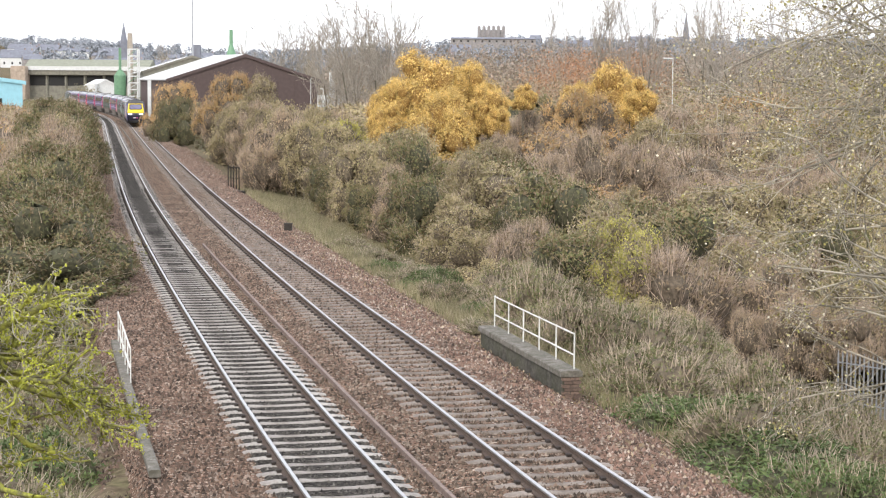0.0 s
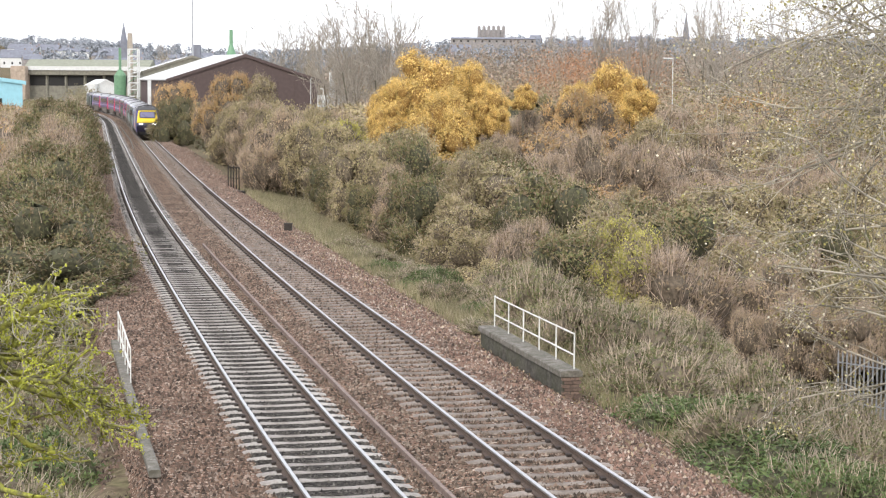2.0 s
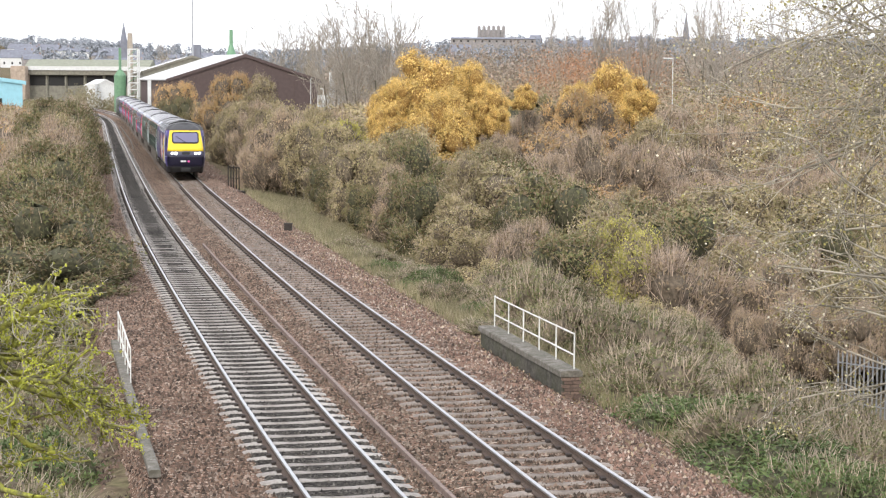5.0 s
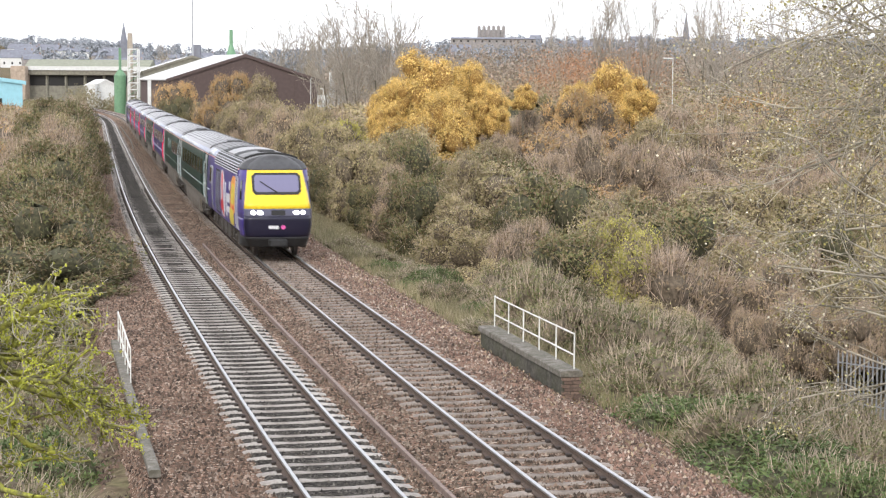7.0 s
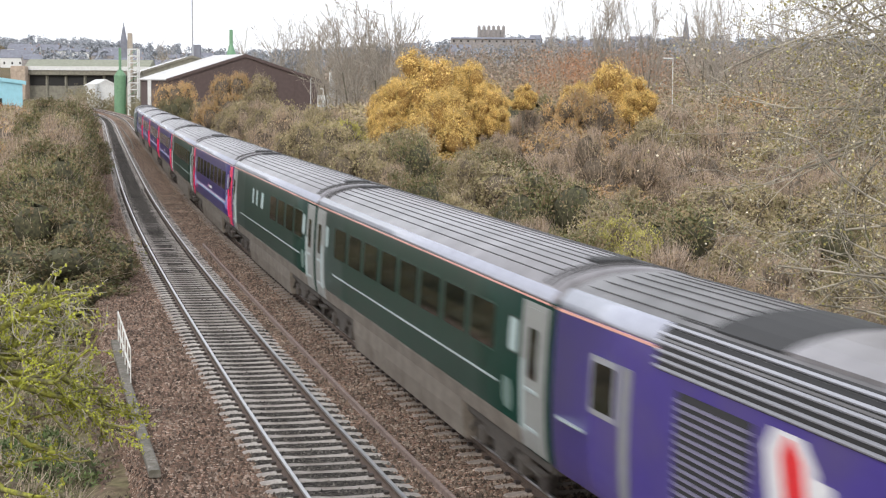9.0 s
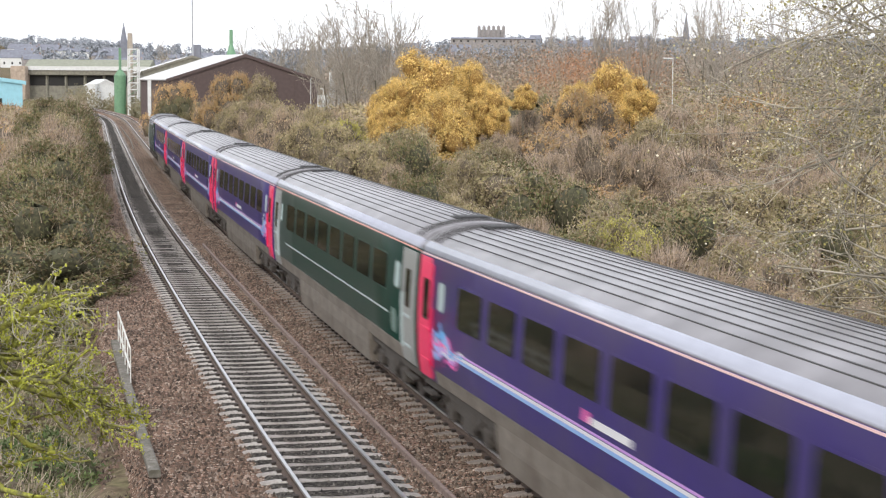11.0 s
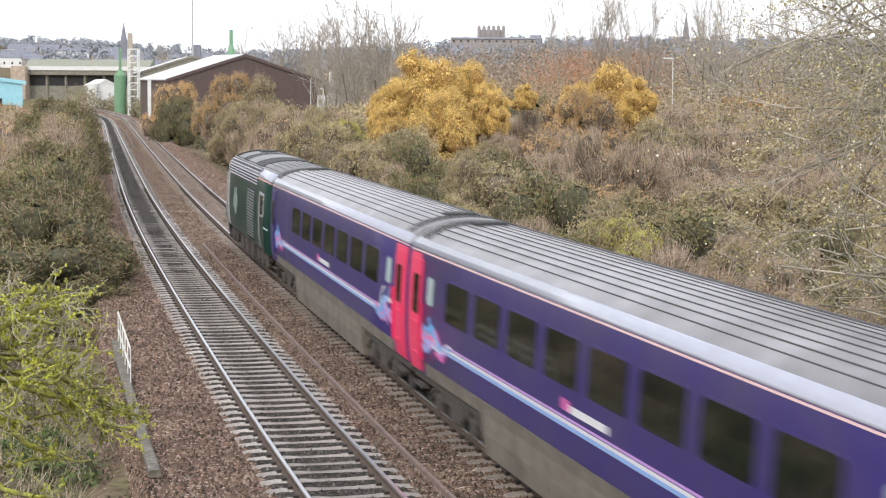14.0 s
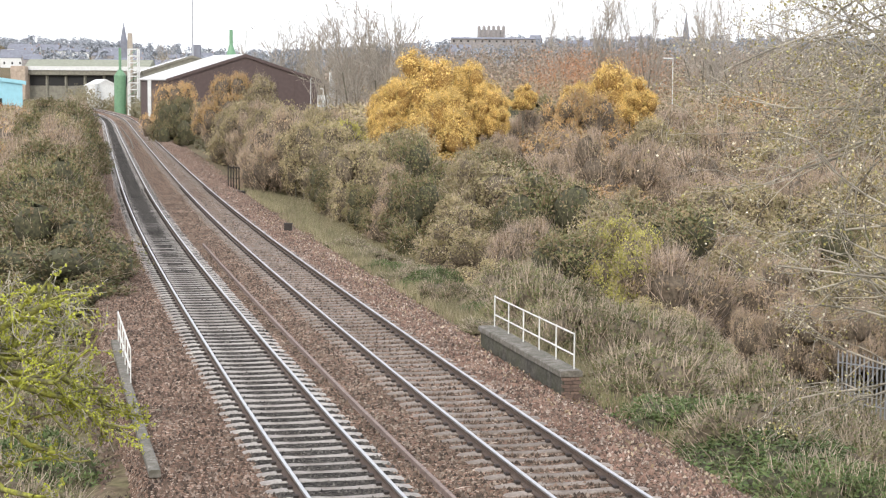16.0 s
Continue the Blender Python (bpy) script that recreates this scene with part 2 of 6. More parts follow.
HEAD_P = [(-0.035, -0.012), (-0.03, 0), (0.03, 0), (0.035, -0.012), (0.033, -0.04), (-0.033, -0.04)]
WEB_P = [(-0.033, -0.04), (0.033, -0.04), (0.01, -0.055), (0.01, -0.13), (0.07, -0.155), (0.07, -0.165), (-0.07, -0.165), (-0.07, -0.155), (-0.01, -0.13), (-0.01, -0.055)]
SLEEPER_Y = [-1.26, -1.22, -0.95, -0.6, -0.25, 0.25, 0.6, 0.95, 1.22, 1.26]
SLEEPER_Z = [-0.225, -0.195, -0.165, -0.165, -0.186, -0.186, -0.165, -0.165, -0.195, -0.225]


def sleeper_points():
    """A dished concrete sleeper across the track, chamfered along its top."""
    rings = []
    for y, z in zip(SLEEPER_Y, SLEEPER_Z):
        rings.append([(y, -0.13, -0.32), (y, -0.12, z - 0.025), (y, -0.085, z), (y, 0.085, z), (y, 0.12, z - 0.025), (y, 0.13, -0.32)])
    return rings


SLEEPER_MESH = fix_normals(Geo().loft(sleeper_points()).mesh("sleeper"))
SLEEPER_MESH.materials.append(CONCRETE)
GRIMY = mat("grimy_concrete", (0.29, 0.25, 0.22), 0.92, spread=0.3, grain=6, bump=0.4, dirt=(0.13, 0.1, 0.08), dirt_amount=0.85, dirt_scale=2, each=0.2)
GRIMY_SLEEPER = SLEEPER_MESH.copy()
GRIMY_SLEEPER.materials[0] = GRIMY
CLIP = mat("dark_rail_clip", (0.05, 0.04, 0.035), 0.8, 0.3, spread=0.2, grain=8)


def track(off, z, label):
    """One track: two rails, its concrete sleepers and their clips."""
    base = tagged(new("railway_track"), label, "railway track", "railway tracks", "structure")
    for g in (-0.7525, 0.7525):
        rail = part("rail", ribbon(WEB_P, -245, 640, 2.5, off + g, z), RAIL_SIDE, base, "rust-brown steel rail")
        part("rail_head", ribbon(HEAD_P, -245, 640, 2.5, off + g, z + 0.001), RAIL_TOP, rail, "bright worn running surface")
    far, clips = Geo(), Geo()
    rnd = random.Random(int(off * 10))
    pitch = 0.672
    for k in range(560):
        s = 14 + pitch * k
        a = float(np.interp(s, RUN, HEAD))
        p = at(s, off, z)
        if k < 150:
            ob = new("sleeper", SLEEPER_MESH if off < -1 else GRIMY_SLEEPER)
            ob.parent = base
            ob.matrix_basis = Matrix.Translation(p + Vector((rnd.uniform(-0.02, 0.02), 0, rnd.uniform(-0.012, 0.006) - 0.022 * min(1, max(0, (s - 55) / 55))))) @ Matrix.Rotation(a + rnd.uniform(-0.012, 0.012), 4, "Z")
            for g in (-0.7525, 0.7525):
                for e in (-0.1, 0.1):
                    c = Matrix.Translation(p) @ Matrix.Rotation(a, 4, "Z")
                    box = [(g + e + dx, dy, dz) for dz in (-0.17, -0.12) for dy in (-0.07, 0.07) for dx in (-0.04, 0.04)]
                    clips.add([c @ Vector(q) for q in box], [(4, 5, 7, 6), (0, 1, 5, 4), (2, 6, 7, 3), (0, 4, 6, 2), (1, 3, 7, 5)])
        else:
            c = Matrix.Translation(p - Vector((0, 0, 0.022))) @ Matrix.Rotation(a, 4, "Z")
            far.loft([[c @ Vector(q) for q in r] for r in sleeper_points()])
    tagged(part("far_sleepers", far, CONCRETE if off < -1 else GRIMY, base), "distant concrete sleepers", kind="stuff")
    tagged(part("rail_clips", clips, CLIP, base), "small dark rail clips", kind="stuff")


track(LEFT, DROP, "worn concrete-sleepered railway track with pale grey ballast")
track(0, 0, "concrete-sleepered railway track in red-brown ballast")
SPARE_P = [(-0.034, 0.0), (0.034, 0.0), (0.034, -0.04), (0.012, -0.055), (0.012, -0.12), (0.03, -0.14), (-0.03, -0.14), (-0.012, -0.12), (-0.012, -0.055), (-0.034, -0.04)]
SPARE = mat("dull_rusty_rail", (0.24, 0.18, 0.155), 0.7, 0.3, spread=0.3, grain=3)
tagged(part("spare_rail", ribbon(SPARE_P, 15, 72.5, 2.5, -2.17, -0.13), SPARE), "rusty loose rail lying between the two tracks", "rail")


# loose stones of the ballast
def stones(name, label, s0, s1, o0, o1, count, size, colours, seed=3):
    rng = np.random.default_rng(seed)
    u = rng.random(count)
    s = s0 + (s1 - s0) * u ** 2.4
    o = o0 + (o1 - o0) * rng.random(count)
    near = np.abs((s - 14 + 0.336) % 0.672 - 0.336) < 0.145
    shut = near & ((np.abs(o) < 1.27) & ((np.abs(o) > 0.72) | (rng.random(count) < 0.45)) | (np.abs(o - LEFT) < 1.27))
    s, o = s[~shut], o[~shut]
    count = len(s)
    z = np.interp(o, [q[0] for q in BED], [q[1] for q in BED]) + grade(s)
    a = np.interp(s, RUN, HEAD)
    px, py = np.interp(s, RUN, LINE_X) + np.cos(a) * o, np.interp(s, RUN, LINE_Y) + np.sin(a) * o
    z = np.where(o > 3.35, np.maximum(z, ground_z(px, py) - 0.07), z)
    c = np.stack([np.interp(s, RUN, LINE_X) + np.cos(a) * o, np.interp(s, RUN, LINE_Y) + np.sin(a) * o, z], -1)
    octa = np.array([(1, 0, -0.3), (-1, 0, -0.3), (0, 1, -0.3), (0, -1, -0.3), (0, 0, 1.3)], float)
    v = octa[None] * (0.55 + 0.7 * rng.random((count, 5, 1))) * (size * (0.5 + rng.random(count)))[:, None, None]
    t = rng.random(count) * 6.28
    x = v[..., 0] * np.cos(t)[:, None] - v[..., 1] * np.sin(t)[:, None]
    y = v[..., 0] * np.sin(t)[:, None] + v[..., 1] * np.cos(t)[:, None]
    v = np.stack([x, y, v[..., 2] * 0.8 + 0.3 * size], -1) + c[:, None]
    tri = np.array([(0, 2, 4), (2, 1, 4), (1, 3, 4), (3, 0, 4)])
    f = (tri[None] + 5 * np.arange(count)[:, None, None]).reshape(-1, 3)
    me = raw_mesh(name, v.reshape(-1, 3), f, leaf_mat(name + "_stone", colours, 0.0, 0.9))
    tagged(new(name, me), label, "stones", kind="stuff")


stones("red_ballast_stones", "loose red-brown granite ballast beside the track", 16, 320, 1.1, 4.3, 60000, 0.036, [(0.066, 0.046, 0.036), (0.102, 0.072, 0.056), (0.199, 0.122, 0.091), (0.287, 0.180, 0.138), (0.156, 0.116, 0.091), (0.484, 0.398, 0.330)], seed=4)
stones("brown_ballast_stones", "loose brown ballast between the two tracks", 16, 320, -2.5, 1.1, 52000, 0.034, [(0.043, 0.032, 0.024), (0.066, 0.048, 0.036), (0.122, 0.088, 0.064), (0.199, 0.137, 0.101), (0.103, 0.079, 0.061), (0.328, 0.263, 0.206)], seed=5)
stones("grey_ballast_stones", "loose dark grey ballast inside the worn track", 16, 320, -4.9, -2.5, 26000, 0.036, [(0.024, 0.022, 0.02), (0.036, 0.033, 0.03), (0.067, 0.061, 0.052), (0.119, 0.104, 0.089), (0.059, 0.057, 0.051), (0.202, 0.187, 0.165)], seed=6)
stones("edge_ballast_stones", "loose dark brown ballast along the bank edge", 16, 320, -7.6, -4.9, 40000, 0.036, [(0.043, 0.031, 0.024), (0.066, 0.046, 0.034), (0.130, 0.088, 0.066), (0.191, 0.126, 0.091), (0.100, 0.074, 0.058), (0.316, 0.246, 0.197)], seed=7)


# ---- the train ----
PURPLE = mat("purple_coach_paint", (0.04, 0.028, 0.15), 0.3, spread=0.08, grain=1.5, dirt=(0.09, 0.075, 0.1), dirt_amount=0.35, dirt_scale=0.8, spec=0.22)
PURPLE_LOCO = mat("violet_blue_loco_paint", (0.065, 0.045, 0.24), 0.3, spread=0.08, grain=1.5, dirt=(0.11, 0.09, 0.14), dirt_amount=0.4, dirt_scale=0.9, spec=0.22)
GREEN = mat("dark_green_paint", (0.006, 0.036, 0.026), 0.32, spread=0.1, grain=1.5, dirt=(0.03, 0.045, 0.04), dirt_amount=0.4, dirt_scale=0.7, spec=0.22)
DOOR_PINK = mat("bright_pink_door_paint", (0.75, 0.03, 0.12), 0.35, spread=0.06, grain=2)
DOOR_GREY = mat("silver_grey_door_paint", (0.26, 0.27, 0.26), 0.4, spread=0.12, grain=2)
PILLAR = mat("pale_grey_pillar_paint", (0.5, 0.51, 0.52), 0.4, spread=0.1, grain=3)
ROOF = mat("sooty_grey_roof", (0.19, 0.183, 0.196), 0.3, spread=0.25, grain=0.9, alt=(0.25, 0.24, 0.257), dirt=(0.1, 0.093, 0.096), dirt_amount=0.5, dirt_scale=0.5)
# Pale roof edge whose bluish tone holds the reflected sky.
ROOF_EDGE = mat("pale_cantrail_sky_sheen", (0.4, 0.42, 0.5), 0.2, 0.1, spread=0.1, grain=2)
LOCO_ROOF = mat("soot_stained_roof", (0.1, 0.097, 0.1), 0.4, spread=0.3, grain=0.9, alt=(0.15, 0.145, 0.15), dirt=(0.05, 0.046, 0.046), dirt_amount=0.7, dirt_scale=0.5)
RIB = mat("dark_roof_rib", (0.08, 0.078, 0.08), 0.7, spread=0.2, grain=3)
BLACK = mat("sooty_black", (0.02, 0.02, 0.021), 0.7, spread=0.3, grain=4)
GANGWAY = mat("black_gangway_rubber", (0.018, 0.018, 0.018), 0.85, spread=0.2, grain=6)
SKIRT = mat("brake_dust_grey_skirt", (0.17, 0.15, 0.125), 0.75, spread=0.25, grain=2.5, dirt=(0.08, 0.06, 0.045), dirt_amount=0.7, dirt_scale=1.5)
BOGIE = mat("brown_dusty_bogie_steel", (0.055, 0.047, 0.04), 0.85, spread=0.4, grain=5)
WHEEL = mat("dark_wheel_steel", (0.09, 0.08, 0.075), 0.5, 0.6, spread=0.2, grain=6)
PANE = mat("dark_tinted_window_glass", (0.008, 0.01, 0.009), 0.06, spec=0.4)
FROST = mat("frosted_pale_glass", (0.4, 0.5, 0.5), 0.4)
ORANGE = mat("orange_cantrail_stripe", (0.72, 0.36, 0.3), 0.35)
PALE_PINK = mat("pale_pink_gutter_stripe", (0.74, 0.5, 0.5), 0.3)
SILVER = mat("silver_line", (0.4, 0.47, 0.48), 0.35)
SKY_BLUE = mat("pale_blue_line", (0.25, 0.42, 0.75), 0.35)
CYAN = mat("cyan_swirl", (0.1, 0.38, 0.72), 0.35)
LILAC = mat("lilac_swirl", (0.55, 0.3, 0.68), 0.35)
HOT_PINK = mat("pink_swirl", (0.78, 0.13, 0.42), 0.35)
WHITE = mat("white_vinyl", (0.72, 0.72, 0.74), 0.35)
RED = mat("red_vinyl", (0.7, 0.02, 0.03), 0.35)
AMBER = mat("orange_vinyl", (0.85, 0.33, 0.06), 0.35, spread=0.2, grain=2)
LEMON = mat("yellow_vinyl", (0.78, 0.62, 0.06), 0.35, spread=0.1, grain=2)
YELLOW = mat("warning_yellow_paint", (0.86, 0.62, 0.03), 0.35, spread=0.05, grain=2)
# The violet base colour carries part of the sky reflected in the glass.
SCREEN = mat("windscreen_sky_tint", (0.16, 0.15, 0.26), 0.08, spec=0.8)
LOUVRE_GREEN = mat("grey_green_louvre", (0.17, 0.21, 0.19), 0.45, spread=0.1, grain=3)
LOUVRE = mat("lilac_grey_louvre", (0.2, 0.19, 0.28), 0.45, spread=0.1, grain=3)
SLAT = mat("bright_grille_slat", (0.36, 0.365, 0.4), 0.45, 0.3)
LAMP = bpy.data.materials.new("lit_headlight")
LAMP.use_nodes = True
LAMP.node_tree.nodes["Principled BSDF"].inputs["Emission Color"].default_value = (1, 0.98, 0.93, 1)
LAMP.node_tree.nodes["Principled BSDF"].inputs["Emission Strength"].default_value = 4.0

SIDE_Z = [0.9, 0.91, 1.15, 1.35, 1.6, 1.85, 2.1, 2.35, 2.6, 2.95, 3.15, 3.28, 3.29]
SIDE_X = [1.30, 1.303, 1.345, 1.362, 1.371, 1.374, 1.371, 1.362, 1.348, 1.325, 1.306, 1.287, 1.285]
ROOF_P = [(1.285, 3.29), (1.25, 3.39), (1.16, 3.5), (1.02, 3.6), (0.8, 3.69), (0.5, 3.76), (0.2, 3.795), (0.0, 3.8)]


def hw(z):
    if z > 3.29:
        return float(np.interp(z, [p[1] for p in ROOF_P], [p[0] for p in ROOF_P]))
    return float(np.interp(z, SIDE_Z, SIDE_X))


def panel(g, side, y0, y1, z0, z1, out=0.006, sink=0.03, lean=0.0, corner=0.0):
    """A slab on the coach side between y0..y1 and z0..z1, proud by out. lean shears it lengthwise."""
    zs = sorted({z0, z1, z0 + corner, z1 - corner} | {z for z in SIDE_Z if z0 < z < z1})
    rings = []
    for z in zs:
        k = corner if z in (z0, z1) else 0.0
        sh = lean * (z - z0)
        a, b = min(y0, y1) + k + sh, max(y0, y1) - k + sh
        x1, x0 = side * (hw(z) + out), side * (hw(z) - sink)
        rings.append([(x0, a, z), (x1, a, z), (x1, b, z), (x0, b, z)])
    return g.loft(rings)


def streak(g, side, pts, wide, out=0.008):
    """A ribbon of paint film along (y, z) points on the coach side."""
    rings = []
    for i, (y, z) in enumerate(pts):
        k = wide * math.sin(math.pi * (i + 0.5) / len(pts)) / 2 + 0.006
        rings.append([(side * (hw(z - k) - 0.02), y, z - k), (side * (hw(z - k) + out), y, z - k), (side * (hw(z + k) + out), y, z + k), (side * (hw(z + k) - 0.02), y, z + k)])
    return g.loft(rings)


def shell(y0, y1, steps=2):
    """Body side walls and floor up to the gutter."""
    prof = [(hw(z), z) for z in SIDE_Z]
    ring = [(x, z) for x, z in prof] + [(-x, z) for x, z in reversed(prof)]
    return Geo().loft([[(x, y, z) for x, z in ring] for y in np.linspace(y0, y1, steps)])


def roof_shell(y0, y1):
    ring = [(x, z) for x, z in ROOF_P] + [(-x, z) for x, z in reversed(ROOF_P[:-1])]
    end = [(x * 0.97, 3.28 + (z - 3.28) * 0.93) for x, z in ring]
    return Geo().loft([[(x, y, z) for x, z in r] for y, r in ((y0, end), (y0 + 0.12, ring), (y1 - 0.12, ring), (y1, end))])


def roof_strip(y0, y1, za, zb, side, out):
    """A strip that follows the roof between two heights."""
    g = Geo()
    zs = np.linspace(za, zb, 7)
    rings = []
    for y in (y0, y1):
        outer = [(side * (hw(z) + out * 0.7), y, z + out * 0.7) for z in zs]
        inner = [(side * (hw(z) - 0.03), y, z - 0.03) for z in reversed(zs)]
        rings.append(outer + inner)
    return g.loft(rings)


def rib(g, y0, y1, x):
    z = float(np.interp(abs(x), [p[0] for p in reversed(ROOF_P)], [p[1] for p in reversed(ROOF_P)]))
    return g.box(x - 0.011, x + 0.011, y0, y1, z - 0.02, z + 0.012)


def bogie_on(parent, y, wheelbase=2.6, radius=0.457):
    g = Geo()
    for sx in (-1, 1):
        x0, x1 = (1.0, 1.18) if sx > 0 else (-1.18, -1.0)
        g.box(x0, x1, y - 1.75, y + 1.75, 0.52, 0.72, 0.03)
        g.box(x0 - 0.03, x1 + 0.03, y - 0.45, y + 0.45, 0.3, 0.86, 0.04)
        for d in (-1, 1):
            c = y + d * wheelbase / 2
            g.box(x0 - 0.02, x1 + 0.05, c - 0.18, c + 0.18, 0.3, 0.62, 0.04)
            for k in (-0.32, 0.32):
                g.tube((sx * 1.12, c + k, 0.52), (sx * 1.12, c + k, 0.84), 0.09, n=8)
            g.tube((sx * 1.2, c - 0.1, 0.75), (sx * 1.2, c - 0.75, 0.45), 0.045, n=6)
    g.box(-1.0, 1.0, y - 0.35, y + 0.35, 0.5, 0.85)
    b = part("bogie", g, BOGIE, parent, "dusty brown steel bogie")
    for d in (-1, 1):
        for sx in (-1, 1):
            c = y + d * wheelbase / 2
            w = Geo().tube((sx * 0.7, c, radius), (sx * 0.83, c, radius), radius, n=24).tube((sx * 0.68, c, radius), (sx * 0.7, c, radius), radius + 0.028, n=24).tube((sx * 0.83, c, radius), (sx * 0.9, c, radius), 0.14, n=12)
            part("wheel", w, WHEEL, b)
    return b


def ends_on(thing, y0, y1):
    for y, d in ((y0, -1), (y1, 1)):
        g = Geo()
        for i in range(3):
            a = y + d * (0.02 + 0.08 * i)
            g.box(-0.62 + 0.03 * (i % 2), 0.62 - 0.03 * (i % 2), min(a, a + d * 0.08), max(a, a + d * 0.08), 0.95, 3.25, 0.03)
        g.box(-0.2, 0.2, min(y, y + d * 0.28), max(y, y + d * 0.28), 0.75, 1.0)
        part("gangway", g, GANGWAY, thing, "black rubber corridor connection")


def coach(kind, plan):
    """A 23 m coach: plan holds (y, width, frosted) for each window of a side."""
    L = 11.29
    thing = new("railway_coach")
    paint = GREEN if kind == "green" else PURPLE
    body = part("body", shell(-L, L, 6), paint, thing, smooth=True)
    part("roof", roof_shell(-L, L), ROOF, thing, "ribbed sooty grey roof", True)
    for x in np.linspace(-1.0, 1.0, 12):
        part("roof_rib", rib(Geo(), -L + 0.9, L - 0.9, x), RIB, thing)
    for e in (-1, 1):
        for k, w in ((0.35, 0.1), (0.62, 0.05), (0.85, 0.05)):
            ya = e * (L - k)
            g = Geo()
            rings = []
            for y in (ya - w / 2, ya + w / 2):
                up = [(x, y, z + 0.022) for x, z in ROOF_P[2:]] + [(-x, y, z + 0.022) for x, z in reversed(ROOF_P[2:-1])]
                rings.append(up + [(x, y, z - 0.04) for x, y, z in reversed(up)])
            part("roof_end_band", g.loft(rings), RIB, thing)
        g = Geo().box(-0.32, 0.32, e * (L - 1.1) - 0.3, e * (L - 1.1) + 0.3, 3.76, 3.85, 0.03)
        part("roof_vent", g, BLACK, thing)
    for side in (-1, 1):
        part("cantrail", roof_strip(-L + 0.03, L - 0.03, 3.3, 3.48, side, 0.012), ROOF_EDGE, thing, "pale glossy roof edge, sky reflection in its colour", True)
        part("gutter_stripe", panel(Geo(), side, -L, L, 3.252, 3.28, 0.012), ORANGE if kind == "green" else PALE_PINK, thing, "thin orange gutter line" if kind == "green" else "thin pale pink gutter line")
        for y, w, frosted in plan:
            h0, h1 = (2.32, 2.84) if frosted else (2.17, 2.9)
            frame = part("window_frame", panel(Geo(), side, y - w / 2 - 0.035, y + w / 2 + 0.035, h0 - 0.035, h1 + 0.035, 0.004, corner=0.07), paint, thing)
            part("pane", panel(Geo(), side, y - w / 2, y + w / 2, h0, h1, 0.009, corner=0.06), FROST if frosted else PANE, frame)
        for e in (-1, 1):
            pink = kind == "purple" or (kind == "guard" and e > 0)
            tone = DOOR_PINK if pink else (PURPLE if kind == "guard" else DOOR_GREY)
            if kind == "green":
                part("end_panel", panel(Geo(), side, e * (L - 0.02), e * (L - 1.45), 0.92, 3.2, 0.005), DOOR_GREY, thing, "silver-grey body end")
            if pink:
                part("end_panel", panel(Geo(), side, e * (L - 0.02), e * (L - (1.25 if e > 0 else 0.95)), 0.92, 3.22, 0.005), DOOR_PINK, thing, "bright pink body end")
            door = part("door", panel(Geo(), side, e * (L - 0.3), e * (L - 1.12), 0.95, 3.12, 0.02, corner=0.05), tone, thing, "bright pink slam door" if pink else "slam door")
            part("door_window", panel(Geo(), side, e * (L - 0.46), e * (L - 0.96), 2.05, 2.82, 0.026, corner=0.05), PANE, door)
            g = Geo()
            for z0, z1 in ((1.25, 1.3), (1.85, 1.9)):
                panel(g, side, e * (L - 0.4), e * (L - 1.02), z0, z1, 0.045)
            panel(g, side, e * (L - 1.2), e * (L - 1.24), 1.2, 2.3, 0.06)
            part("door_rail", g, SILVER if kind == "green" else tone, door)
            part("step", Geo().box(side * 1.2, side * 1.34, e * (L - 0.3), e * (L - 1.1), 0.62, 0.66) if side > 0 else Geo().box(-1.34, -1.2, min(e * (L - 0.3), e * (L - 1.1)), max(e * (L - 0.3), e * (L - 1.1)), 0.62, 0.66), BOGIE, thing)
        if kind == "green":
            part("waist_line", panel(Geo(), side, -8.4, 8.4, 1.68, 1.72, 0.007), SILVER, thing, "thin silver waist line")
            part("crest", panel(Geo(), side, 8.75, 9.35, 1.35, 1.85, 0.006, corner=0.12), mat("faint_crest", (0.12, 0.19, 0.17), 0.4), thing, "faint silver emblem")
        else:
            for m, z, w in ((WHITE, 1.66, 0.05), (SKY_BLUE, 1.6, 0.06), (LILAC, 1.72, 0.035)):
                part("waist_line", panel(Geo(), side, -8.2, 8.2, z - w / 2, z + w / 2, 0.007), m, thing)
            for e in (-1, 1):
                rnd = random.Random(7 if e > 0 else 9)
                for m, n in ((CYAN, 5), (LILAC, 3), (HOT_PINK, 3), (SKY_BLUE, 4), (WHITE, 2)):
                    for _ in range(n):
                        y0 = rnd.uniform(7.6, 9.1)
                        z0, up, ln = 1.64 + rnd.uniform(-0.1, 0.12), rnd.uniform(-0.3, 0.6), rnd.uniform(0.7, 1.9)
                        top = min(ln, 10.1 - y0)
                        pts = [(e * (y0 + top * k / 7), z0 + up * (k / 7) ** 1.6 + 0.09 * math.sin(k * 1.1 + y0 * 5)) for k in range(8)]
                        part("swirl", streak(Geo(), side, pts, rnd.uniform(0.05, 0.2), 0.007 + 0.0006 * rnd.random()), m, thing)
            part("name_bar", panel(Geo(), side, -0.6, 1.1, 1.82, 1.93, 0.007, lean=0.3), WHITE, thing, "plain white lettering bar")
            part("name_bar", panel(Geo(), side, -0.95, -0.68, 1.82, 1.99, 0.007, lean=0.3), HOT_PINK, thing, "plain pink emblem")
    for side in (-1, 1):
        for y0, y1 in ((-5.7, -2.0), (-1.96, 1.9), (1.94, 5.7)):
            g, rings = Geo(), []
